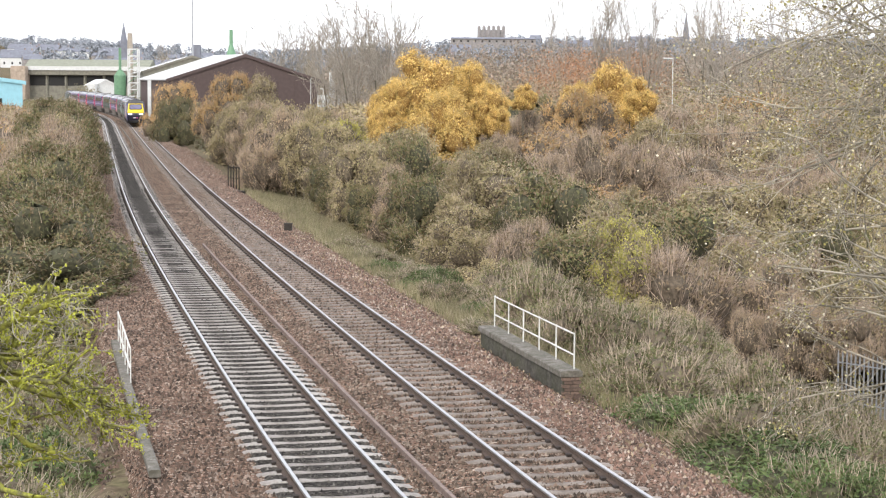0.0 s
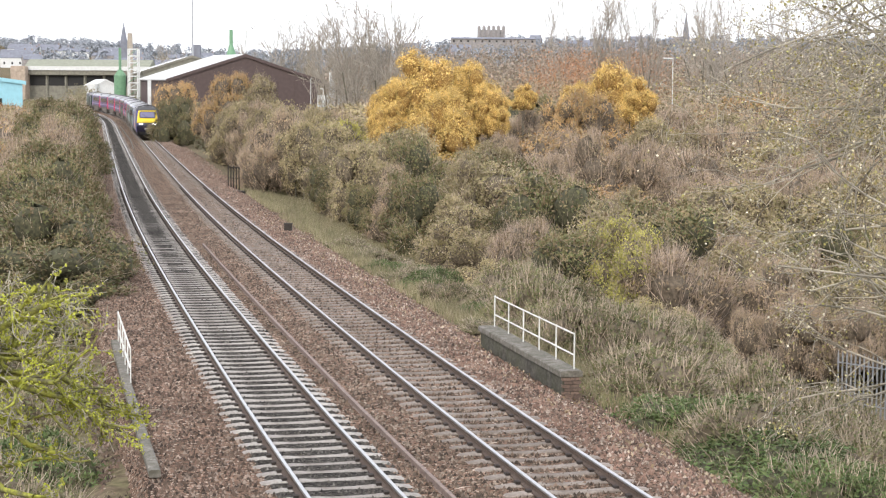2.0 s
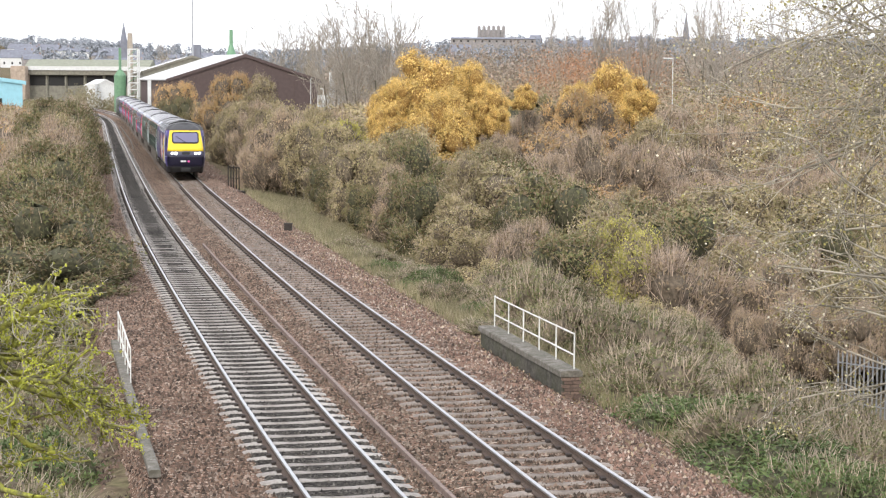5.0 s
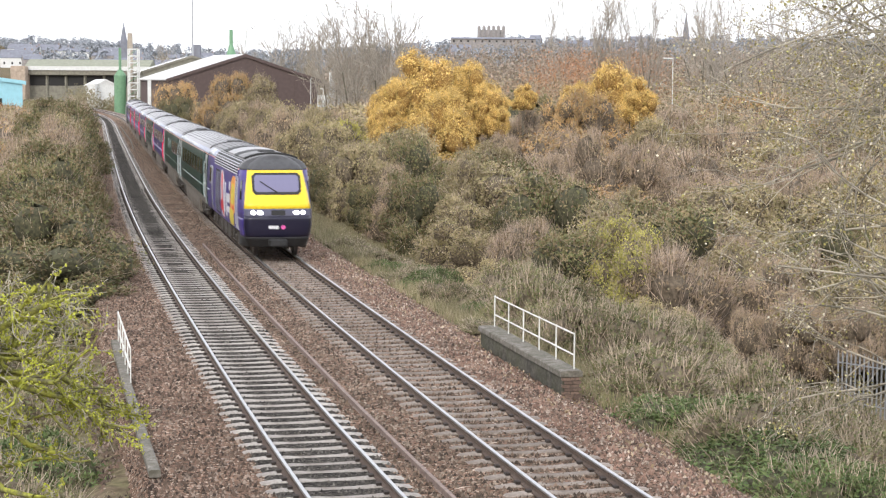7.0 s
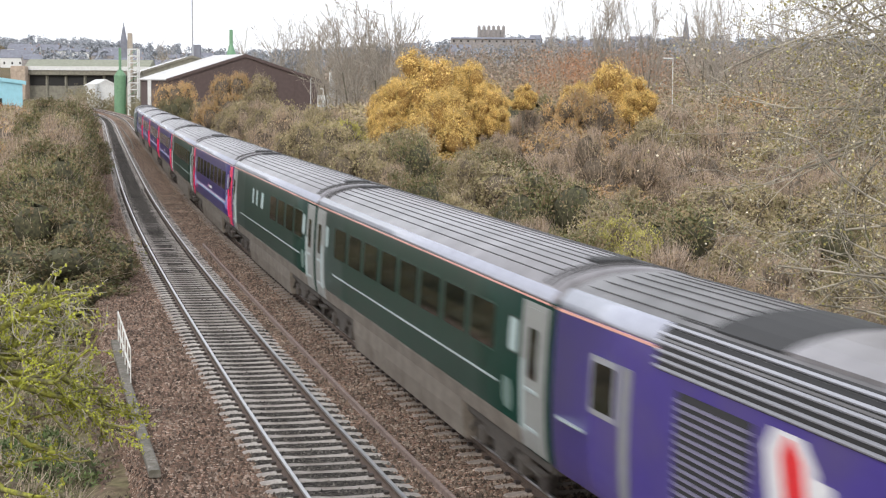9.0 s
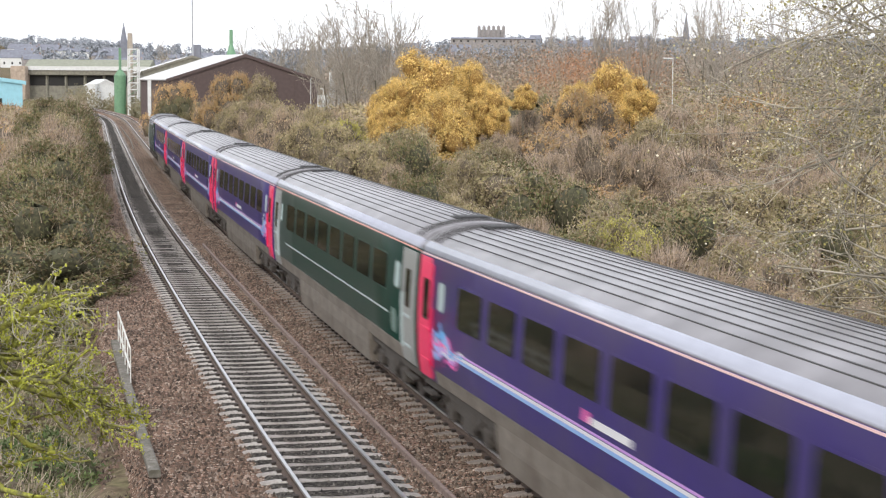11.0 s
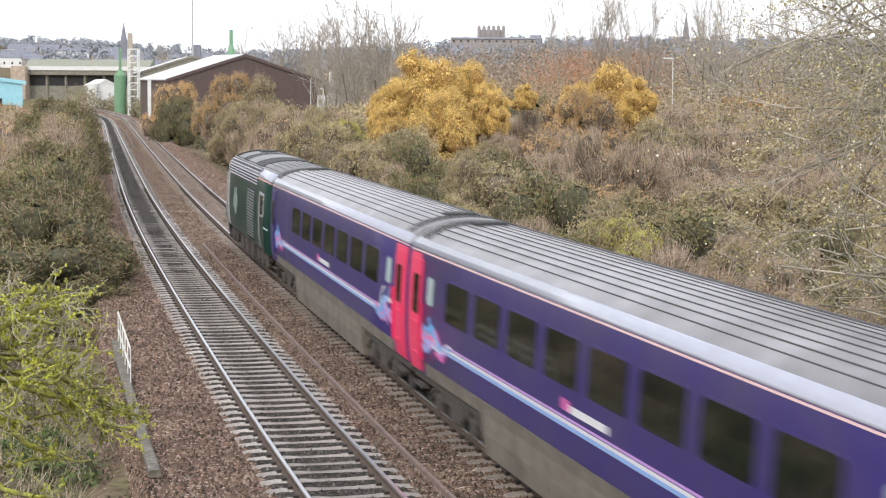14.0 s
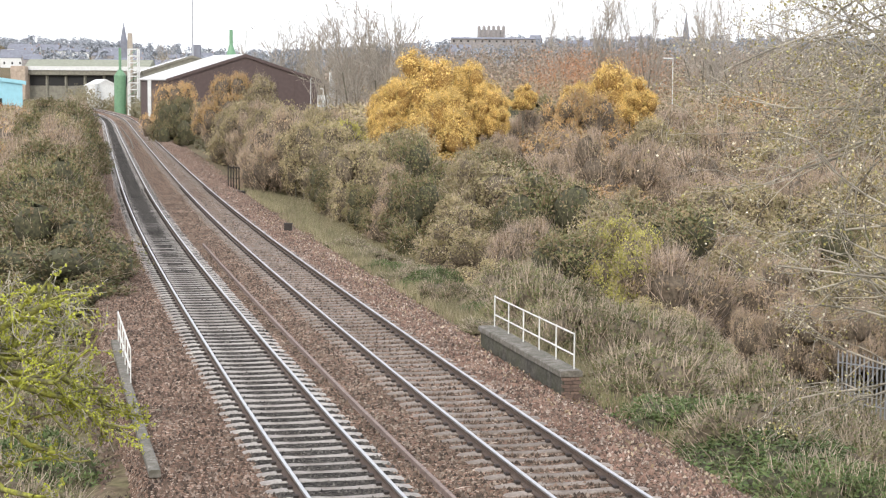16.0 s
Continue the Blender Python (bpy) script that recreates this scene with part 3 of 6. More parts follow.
            for y in (y0, y1):
                ring = [(side * 1.0, y, 0.92), (side * 1.31, y, 0.92), (side * 1.31, y, 0.6), (side * 1.26, y, 0.22), (side * 1.0, y, 0.22)]
                rings.append(ring)
            part("underframe_skirt", g.loft(rings), SKIRT, thing, "dirty grey equipment skirt")
        part("sill", panel(Geo(), side, -L + 1.4, L - 1.4, 0.9, 1.2 if kind == "green" else 1.16, 0.004), SKIRT, thing, "brake-dust stained lower body side")
    g = Geo().box(-1.22, 1.22, -L, L, 0.72, 0.91)
    part("underframe", g, BOGIE, thing)
    for y in (-8.0, 8.0):
        bogie_on(thing, y)
    ends_on(thing, -L, L)
    return thing


def nose_front(z):
    """Reach of the nose at each height."""
    return float(np.interp(z, [0.4, 0.7, 1.0, 1.5, 1.85, 2.3, 2.8, 3.25, 3.42, 3.56, 3.68], [7.45, 7.65, 7.75, 7.8, 7.76, 7.5, 7.2, 6.9, 6.76, 6.6, 6.42]))


def nose_half(z):
    return float(np.interp(z, [0.4, 0.8, 1.2, 1.85, 2.6, 3.25, 3.42, 3.56, 3.68, 3.76], [1.08, 1.23, 1.29, 1.27, 1.17, 1.06, 0.97, 0.83, 0.62, 0.4]))


def nose_ring(z):
    """Outline of the cab in plan at one height, from one side round the front to the other."""
    yf, h, r = nose_front(z), nose_half(z), 0.32
    b = hw(z) if z > 0.9 else 1.28
    r = min(r, h * 0.8, (yf - 6.1) * 0.6)
    half = []
    for k in range(4):
        f = k / 4
        half.append((b + (h + 0.03 - b) * f ** 1.6, 6.1 + (yf - r - 6.1) * f))
    for k in range(6):
        a = math.pi / 2 * k / 5
        half.append((h - r + r * math.cos(a), yf - r - 0.06 + r * math.sin(a)))
    for f in (0.66, 0.33, 0):
        x = (h - r) * f
        half.append((x, yf - 0.06 * f * f))
    return [(x, y, z) for x, y in half] + [(-x, y, z) for x, y in reversed(half[:-1])]


def nose_patch(za, zb, i0, i1, out=0.0, rows=8):
    """The part of the cab skin between two heights and two places round the outline, with thickness."""
    g = Geo()
    rings = []
    for z in np.linspace(za, zb, rows):
        ring = nose_ring(z)[i0:i1 + 1]
        inner = []
        for x, y, zz in ring:
            d = Vector((x, y - 5.0, 0)).normalized()
            inner.append((x - d.x * 0.06, y - d.y * 0.06, zz - 0.01))
        outer = [(x + Vector((x, y - 5.0, 0)).normalized().x * out, y + Vector((x, y - 5.0, 0)).normalized().y * out, zz) for x, y, zz in ring]
        rings.append(outer + list(reversed(inner)))
    return g.loft(rings)


def face_slab(x0, x1, z0, z1, out, thick=0.05, corner=0.0):
    """A slab on the sloping cab front."""
    g = Geo()
    rings = []
    zs = sorted({z0, z0 + corner, (z0 + z1) / 2, z1 - corner, z1})
    for z in zs:
        k = corner if z in (z0, z1) else 0
        row = []
        for f in np.linspace(0, 1, 7):
            x = x0 + k + (x1 - x0 - 2 * k) * f
            bend = 0.06 * (x / max(0.3, nose_half(z) - 0.32)) ** 2
            row.append((x, nose_front(z) - bend + out, z))
        rings.append(row + [(x, y - thick, z) for x, y, z in reversed(row)])
    return g.loft(rings)


def power_car(green):
    """A 17.8 m diesel power car with a raked cab at +y."""
    thing = new("locomotive")
    paint = GREEN if green else PURPLE_LOCO
    L = 8.75
    part("body", shell(-L, 6.1, 6), paint, thing, smooth=True)
    part("roof", roof_shell(-L, 6.2), LOCO_ROOF, thing, "sooty grey roof", True)
    for x in np.linspace(-0.95, 0.95, 10):
        part("roof_rib", rib(Geo(), -8.2, -3.8, x), RIB, thing)
    # roof equipment
    def roof_band(name, y0, y1, out, material, label=""):
        rings = []
        for y in (y0, y1):
            up = [(x, y, z + out) for x, z in ROOF_P[3:]] + [(-x, y, z + out) for x, z in reversed(ROOF_P[3:-1])]
            rings.append(up + [(x, y, z - 0.14) for x, y, z in reversed(up)])
        part(name, Geo().loft(rings), material, thing, label)

    roof_band("radiator_hatch", -3.7, -1.7, 0.03, BLACK, "black radiator fan hatch")
    roof_band("roof_hatch", -1.6, 1.1, 0.05, LOCO_ROOF if green else ROOF)
    roof_band("exhaust_hatch", 1.2, 2.7, 0.035, BLACK, "sooty black exhaust ports")
    roof_band("roof_hatch", 2.8, 4.9, 0.05, LOCO_ROOF)
    roof_band("roof_arch", 5.2, 5.55, 0.08, BLACK, "black raised arch behind the cab")
    part("horn_box", Geo().box(-0.3, 0.3, 3.2, 4.2, 3.8, 3.9, 0.04), BLACK, thing)
    # cab
    n = len(nose_ring(1.0)) - 1
    face = (5, n - 5)
    part("cab_dome", nose_patch(3.25, 3.76, 0, n), mat("dark_grey_dome", (0.06, 0.06, 0.065), 0.5, spread=0.2, grain=2), thing, "dark grey cab roof dome", True)
    front = part("nose_panel", nose_patch(1.85, 3.25, *face), YELLOW, thing, "bright warning-yellow nose panel", True)
    part("lamp_band", nose_patch(1.56, 1.85, *face), mat("grey_lamp_band", (0.09, 0.09, 0.14), 0.4), thing, "dark grey band round the lamps", True)
    part("lower_nose", nose_patch(0.78, 1.56, *face), mat("navy_nose", (0.012, 0.011, 0.03), 0.35), thing, "dark navy lower nose", True)
    for a, b in ((0, 5), (n - 5, n)):
        part("lower_cab_side", nose_patch(0.78, 1.48, a, b), paint, thing, smooth=True)
    part("valance", nose_patch(0.4, 0.78, 0, n), BLACK, thing, "black curved valance", True)
    for a, b in ((0, 5), (n - 5, n)):
        part("cab_side", nose_patch(1.48, 3.25, a, b), paint, thing, smooth=True)
    part("screen_frame", face_slab(-0.92, 0.92, 2.36, 3.16, 0.012, corner=0.12), BLACK, front, "black windscreen surround")
    part("windscreen", face_slab(-0.83, 0.83, 2.46, 3.08, 0.022, corner=0.08), SCREEN, front, "reflective windscreen, sky tint in its colour")
    part("wiper", Geo().tube((-0.05, nose_front(2.42) + 0.06, 2.42), (0.62, nose_front(2.85) + 0.06, 2.85), 0.018, n=5), BLACK, front)
    part("coupling_cover", face_slab(-0.26, 0.26, 1.61, 1.8, 0.012, corner=0.03), BLACK, thing)
    for sx in (-1, 1):
        for x, r in ((0.68, 0.12), (0.93, 0.1)):
            a, b = sorted((sx * (x - r), sx * (x + r)))
            part("headlight" if not green else "tail_light", face_slab(a, b, 1.63, 1.79, 0.02 if x < 0.9 else 0.005, 0.09, 0.07), LAMP if not green else SLAT, thing, "lit white headlight" if not green else "unlit lamp")
    part("buffer_block", Geo().box(-0.35, 0.35, 7.2, 7.85, 0.42, 0.72, 0.06), BLACK, thing)
    if not green:
        part("name_bar", face_slab(-0.02, 0.36, 1.1, 1.22, 0.012, corner=0.03), WHITE, thing, "plain white lettering bar")
        part("emblem", face_slab(-0.28, -0.1, 1.08, 1.24, 0.012, corner=0.06), HOT_PINK, thing, "plain pink emblem")
    # sides
    for side in (-1, 1):
        part("cantrail", roof_strip(-L + 0.03, -4.8, 3.3, 3.56, side, 0.012), ROOF_EDGE, thing, "pale glossy roof edge, sky reflection in its colour", True)
        part("gutter_stripe", panel(Geo(), side, -L, -4.8, 3.245, 3.283, 0.012), ORANGE, thing)
        part("cab_stripe", panel(Geo(), side, 5.72, 6.1, 3.225, 3.285, 0.012), ORANGE, thing)
        bay = part("louvre_bay", roof_strip(-4.75, 5.7, 3.0, 3.62, side, 0.006), BLACK, thing, "black air intake bay")
        for k in range(6):
            z = 3.02 + 0.1 * k
            x = hw(z) + 0.03
            g = Geo().loft([[(side * (x - 0.05), y, z + 0.015), (side * x, y, z), (side * (x + 0.008), y, z + 0.02), (side * (x - 0.03), y, z + 0.04)] for y in (-4.75, 5.7)])
            part("slat", g, SLAT, bay)
        grille = part("side_grille", panel(Geo(), side, -3.97, -1.75, 1.0, 2.84, 0.006), BLACK, thing, "tall louvred radiator grille")
        for k in range(17):
            z = 1.11 + 0.1 * k
            part("slat", panel(Geo(), side, -3.94, -1.78, z, z + 0.035, 0.03), LOUVRE_GREEN if green else LOUVRE, grille)
        door = part("door", panel(Geo(), side, -7.05, -5.8, 0.98, 2.85, 0.012, corner=0.04), paint, thing)
        part("door_frame", panel(Geo(), side, -5.85, -5.55, 0.98, 2.85, 0.02), DOOR_GREY, door)
        part("door_window", panel(Geo(), side, -7.05, -6.0, 2.05, 2.85, 0.028, corner=0.03), SLAT, door)
        part("pane", panel(Geo(), side, -6.95, -6.1, 2.13, 2.77, 0.034, corner=0.03), PANE, door)
        part("handrail", panel(Geo(), side, -8.4, -7.3, 1.72, 1.75, 0.05), SILVER, thing)
        cab_door = part("cab_door", panel(Geo(), side, 5.5, 6.08, 0.95, 2.98, 0.014), paint, thing)
        for y in (5.3, 5.94):
            part("door_pillar", panel(Geo(), side, y, y + 0.15, 0.95, 2.98, 0.03), PILLAR, cab_door, "pale grey door pillar")
        part("cab_window", panel(Geo(), side, 5.56, 5.86, 2.1, 2.85, 0.02, corner=0.05), PANE, cab_door)
        part("cab_quarter_light", nose_patch(2.15, 2.85, 2, 3, 0.012) if side > 0 else nose_patch(2.15, 2.85, n - 3, n - 2, 0.012), PANE, thing)
        if green:
            g = Geo()
            for y, z, w, h in ((1.95, 1.85, 0.3, 0.4), (2.3, 1.6, 0.26, 0.95), (2.62, 1.5, 0.26, 0.85), (2.94, 1.75, 0.3, 0.75), (3.26, 1.65, 0.26, 0.45)):
                panel(g, side, y, y + w, z, z + h, 0.008, corner=0.06)
            part("crest", g, mat("silver_crest", (0.24, 0.31, 0.285), 0.4), thing, "silver-grey emblem")
        else:
            art = part("red_cross_band", panel(Geo(), side, -0.9, 0.35, 1.0, 2.9, 0.007, lean=-0.33, corner=0.25), WHITE, thing, "red and white flag graphic")
            part("red_bar", panel(Geo(), side, -0.35, 0.2, 1.0, 2.85, 0.011, lean=-0.42, corner=0.2), RED, art)
            part("red_bar", panel(Geo(), side, -1.2, -0.1, 1.25, 1.7, 0.0115, lean=0.35, corner=0.15), RED, art)
            for y, z0, z1, w in ((-2.3, 1.5, 2.55, 0.36), (-1.7, 1.25, 2.5, 0.4), (-1.05, 1.1, 2.1, 0.32), (-0.65, 1.75, 2.1, 0.95), (-0.65, 1.35, 1.6, 0.9), (-0.1, 2.25, 2.6, 0.4)):
                part("white_bar", panel(Geo(), side, y * 1.3 + 2.55, y * 1.3 + 2.55 + w * 1.25, z0, z1, 0.009, lean=0.22, corner=0.08), WHITE, thing, "slanted white graphic bar")
            part("orange_graphic", panel(Geo(), side, 3.1, 5.0, 1.35, 2.9, 0.009, lean=0.15, corner=0.5), AMBER, thing, "orange rounded graphic")
            part("orange_graphic", panel(Geo(), side, 3.5, 4.8, 1.8, 2.6, 0.012, lean=0.15, corner=0.35), LEMON, thing, "yellow rounded graphic")
            part("yellow_graphic", panel(Geo(), side, 2.6, 4.4, 0.95, 1.6, 0.0125, lean=0.3, corner=0.25), LEMON, thing, "yellow rounded graphic")
            part("red_graphic", panel(Geo(), side, 4.0, 4.6, 1.6, 1.72, 0.0135, lean=0.6, corner=0.04), RED, thing, "small red graphic")
            part("white_bar", panel(Geo(), side, 5.15, 5.4, 1.75, 1.95, 0.012), WHITE, thing)
    g = Geo().box(-1.15, 1.15, -3.0, 2.6, 0.25, 0.92, 0.08).box(-1.0, 1.0, -8.6, 7.1, 0.72, 0.93)
    for y in (-2.2, -0.4, 1.3):
        for sx in (-1, 1):
            g.box(min(sx * 1.1, sx * 1.25), max(sx * 1.1, sx * 1.25), y - 0.6, y + 0.6, 0.3, 0.88, 0.04)
    part("underframe", g, BOGIE, thing, "dirty fuel tank and underframe boxes")
    for y in (-5.2, 5.2):
        bogie_on(thing, y, 2.6, 0.51)
    g = Geo().box(-0.6, 0.6, -L - 0.22, -L + 0.02, 0.95, 3.25, 0.03)
    part("gangway", g, GANGWAY, thing)
    return thing


SALOON = [(-7.4 + 2.1 * k, 1.64, False) for k in range(8)] + [(9.35, 0.5, True), (-9.45, 0.4, True)]
BUFFET = [(1.9 + 2.05 * k, 1.62, False) for k in range(4)] + [(-1.2, 0.7, True), (-2.8, 0.45, True), (-4.0, 0.45, True), (9.2, 0.55, True)]
TRAIN = []
lead = tagged(power_car(False), "violet diesel power car with yellow nose and lit headlights", "locomotive", "train vehicles")
TRAIN.append((lead, -8.9, 5.2, False))
green_coach = tagged(coach("green", SALOON), "dark green passenger coach with grey doors and roof", "railway coach", "train vehicles")
purple_coach = tagged(coach("purple", SALOON), "deep purple passenger coach with pink end doors", "railway coach", "train vehicles")
buffet = tagged(coach("green", BUFFET), "dark green buffet coach with few windows", "railway coach", "train vehicles")
guard = tagged(coach("guard", SALOON[1:9]), "deep purple coach with a purple rear door", "railway coach", "train vehicles")
for k, source in enumerate((green_coach, buffet, purple_coach, None, None, None, None, guard)):
    if source is None:
        source = copy_thing(green_coach if k == 3 else purple_coach, Matrix())
    TRAIN.append((source, 11.5 + 23 * k, 8.0, False))
tail = tagged(power_car(True), "dark green diesel power car with silver emblem, trailing", "locomotive", "train vehicles")
TRAIN.append((tail, 192.9, 5.2, True))


def motions():
    """The train runs towards and past the eye at about 30 metres a second."""
    for thing, back, half, flip in TRAIN:
        keys = []
        for t in np.arange(0, 16.01, 0.5):
            u = t - 9.2
            s = 15.805 - 29.70 * u - 0.0985 * u * u + 0.0125 * max(0, -u) ** 3 + back
            a, b = at(s - half), at(s + half)
            d = (a - b) * (-1 if flip else 1)
            keys.append((float(t), pose(*((a + b) / 2), rz=math.degrees(math.atan2(-d.x, d.y)))))
        walk(thing, keys)


# ---- plants ----
TWIG = mat("grey_brown_twigs", (0.36, 0.29, 0.215), 0.9, island=0.45)
PINK_TWIG = mat("reddish_brown_twigs", (0.365, 0.28, 0.215), 0.9, island=0.5)
PALE_TWIG = mat("pale_grey_twigs", (0.34, 0.31, 0.24), 0.9, island=0.35)
AUTUMN_TWIG = mat("thin_grey_brown_branches", (0.36, 0.325, 0.265), 0.9, island=0.5)
# Twigs of the skyline trees, paled in colour to imitate distance haze.
HAZY_TWIG = mat("grey_twigs_haze_in_colour", (0.38, 0.34, 0.29), 0.9, island=0.3)
BARK = mat("grey_green_bark", (0.17, 0.155, 0.115), 0.95, spread=0.3, grain=6, bump=0.6, alt=(0.1, 0.085, 0.06))
LICHEN = mat("lichen_covered_bark", (0.33, 0.34, 0.05), 0.95, spread=0.4, grain=7, alt=(0.12, 0.11, 0.06), bump=0.8)
OLIVE_LEAF = leaf_mat("olive_leaves", [(0.210, 0.191, 0.095), (0.311, 0.274, 0.133), (0.395, 0.320, 0.181), (0.302, 0.241, 0.150), (0.462, 0.382, 0.241)])
BROWN_LEAF = leaf_mat("brown_leaves", [(0.237, 0.176, 0.111), (0.368, 0.273, 0.172), (0.450, 0.340, 0.217), (0.278, 0.247, 0.146)])
DARK_LEAF = leaf_mat("dark_green_leaves", [(0.095, 0.105, 0.048), (0.16, 0.165, 0.068), (0.25, 0.2, 0.105), (0.19, 0.13, 0.08)])
LIME_LEAF = leaf_mat("yellow_green_leaves", [(0.259, 0.261, 0.061), (0.389, 0.370, 0.092), (0.517, 0.455, 0.124), (0.216, 0.206, 0.082)])
GOLD_LEAF = leaf_mat("golden_leaves", [(0.403, 0.266, 0.090), (0.694, 0.472, 0.141), (0.896, 0.677, 0.258), (0.470, 0.314, 0.116)], 0.08)
RUST_LEAF = leaf_mat("rusty_leaves", [(0.42, 0.26, 0.115), (0.56, 0.34, 0.15), (0.46, 0.34, 0.165), (0.31, 0.235, 0.12)])
BRAMBLE_LEAF = leaf_mat("bramble_leaves", [(0.114, 0.132, 0.054), (0.167, 0.180, 0.076), (0.236, 0.212, 0.108), (0.182, 0.176, 0.086)])
NETTLE_LEAF = leaf_mat("fresh_green_leaves", [(0.076, 0.115, 0.041), (0.108, 0.156, 0.054), (0.144, 0.184, 0.071), (0.144, 0.139, 0.068)])
MOSS_LEAF = leaf_mat("lichen_tufts", [(0.286, 0.305, 0.036), (0.429, 0.455, 0.054), (0.572, 0.585, 0.096), (0.247, 0.234, 0.060)], 0.05)


def units(rng, n):
    v = rng.normal(size=(n, 3))
    return v / np.linalg.norm(v, axis=1, keepdims=True)


def leaf_quads(rng, at_points, out_dirs, size, slim=0.5):
    n = len(at_points)
    nrm = out_dirs * 0.5 + units(rng, n)
    nrm /= np.linalg.norm(nrm, axis=1, keepdims=True) + 1e-9
    u = np.cross(nrm, units(rng, n))
    u /= np.linalg.norm(u, axis=1, keepdims=True) + 1e-9
    w = np.cross(nrm, u)
    k = (size * (0.55 + 0.9 * rng.random(n)))[:, None]
    v = np.stack([at_points - u * k, at_points + w * k * slim + nrm * k * 0.15, at_points + u * k, at_points - w * k * slim + nrm * k * 0.15], 1)
    return v.reshape(-1, 3), np.arange(4 * n).reshape(-1, 4)


def leaf_tris(rng, at_points, out_dirs, size, slim=0.45):
    """Small three-cornered leaves."""
    n = len(at_points)
    nrm = out_dirs * 1.1 + units(rng, n)
    nrm /= np.linalg.norm(nrm, axis=1, keepdims=True) + 1e-9
    u = np.cross(nrm, units(rng, n))
    u /= np.linalg.norm(u, axis=1, keepdims=True) + 1e-9
    w = np.cross(nrm, u)
    k = (size * (0.5 + rng.random(n)))[:, None]
    v = np.stack([at_points - u * k - w * k * slim, at_points - u * k * 0.6 + w * k * slim * 1.2, at_points + u * k], 1)
    return v.reshape(-1, 3), np.arange(3 * n).reshape(-1, 3)


def spikes(a, b, r):
    """Thin three-sided tapering twigs from a to b."""
    d = b - a
    ref = np.where(np.abs(d[:, 2:3]) > 0.8 * np.linalg.norm(d, axis=1, keepdims=True), [[1.0, 0, 0]], [[0, 0, 1.0]])
    u = np.cross(d, ref)
    u /= np.linalg.norm(u, axis=1, keepdims=True) + 1e-9
    w = np.cross(d, u)
    w /= np.linalg.norm(w, axis=1, keepdims=True) + 1e-9
    r = np.broadcast_to(np.asarray(r, float).reshape(-1, 1), (len(a), 1))
    ring = [a + r * (u * math.cos(t) + w * math.sin(t)) for t in (0, 2.094, 4.189)]
    v = np.stack(ring + [b], 1)
    tri = np.array([(0, 1, 3), (1, 2, 3), (2, 0, 3)])
    return v.reshape(-1, 3), (tri[None] + 4 * np.arange(len(a))[:, None, None]).reshape(-1, 3)


def rods(segs, n=4):
    """Tapered limbs from a list of (start, end, radius, end radius)."""
    a = np.array([q[0] for q in segs], float)
    b = np.array([q[1] for q in segs], float)
    ra = np.array([q[2] for q in segs])[:, None]
    rb = np.array([q[3] for q in segs])[:, None]
    d = b - a
    ref = np.where(np.abs(d[:, 2:3]) > 0.8 * np.linalg.norm(d, axis=1, keepdims=True), [[1.0, 0, 0]], [[0, 0, 1.0]])
    u = np.cross(d, ref)
    u /= np.linalg.norm(u, axis=1, keepdims=True) + 1e-9
    w = np.cross(d, u)
    w /= np.linalg.norm(w, axis=1, keepdims=True) + 1e-9
    ring = []
    for c, r in ((a, ra), (b, rb)):
        ring += [c + r * (u * math.cos(2 * math.pi * t / n) + w * math.sin(2 * math.pi * t / n)) for t in range(n)]
    v = np.stack(ring, 1)
    f = np.array([(t, (t + 1) % n, n + (t + 1) % n, n + t) for t in range(n)])
    return v.reshape(-1, 3), (f[None] + 2 * n * np.arange(len(a))[:, None, None]).reshape(-1, 4)


# Solid lumps inside the shrubs, coloured darker to stand for inner shade.
SHADE_CORE = mat("inner_shade_twig_core", (0.14, 0.112, 0.077), 0.95, spread=0.5, grain=2.5, bump=1.0, bump_scale=12)

DARK_CORE = mat("inner_shade_bramble_core", (0.075, 0.072, 0.04), 0.95, spread=0.5, grain=2.5, bump=1.0, bump_scale=12)
BROWN_CORE = mat("inner_shade_reddish_core", (0.125, 0.098, 0.07), 0.95, spread=0.5, grain=2.5, bump=1.0, bump_scale=12)
GOLD_CORE = mat("inner_shade_golden_core", (0.3, 0.18, 0.055), 0.95, spread=0.5, grain=2.5, bump=1.0, bump_scale=12)

CORES = {"gold": GOLD_CORE, "olive": SHADE_CORE, "nettle": DARK_CORE, "dark": DARK_CORE, "brown": BROWN_CORE, "rust": BROWN_CORE}


def knobs(centres, radii, rng, across=8, up=5):
    """Lumpy rounded masses, joined."""
    vs, fs, k = [], [], 0
    for c, r in zip(centres, radii):
        for j in range(up + 1):
            th = math.pi * j / up
            for i in range(across):
                ph = 2 * math.pi * (i + 0.5 * (j % 2)) / across
                w = 0.82 + 0.36 * rng.random()
                vs.append(c + r * w * np.array([math.sin(th) * math.cos(ph), math.sin(th) * math.sin(ph), math.cos(th)]))
        for j in range(up):
            for i in range(across):
                a, b = k + j * across + i, k + j * across + (i + 1) % across
                fs.append((a, b, b + across, a + across))
        k += (up + 1) * across
    return np.array(vs), np.array(fs)


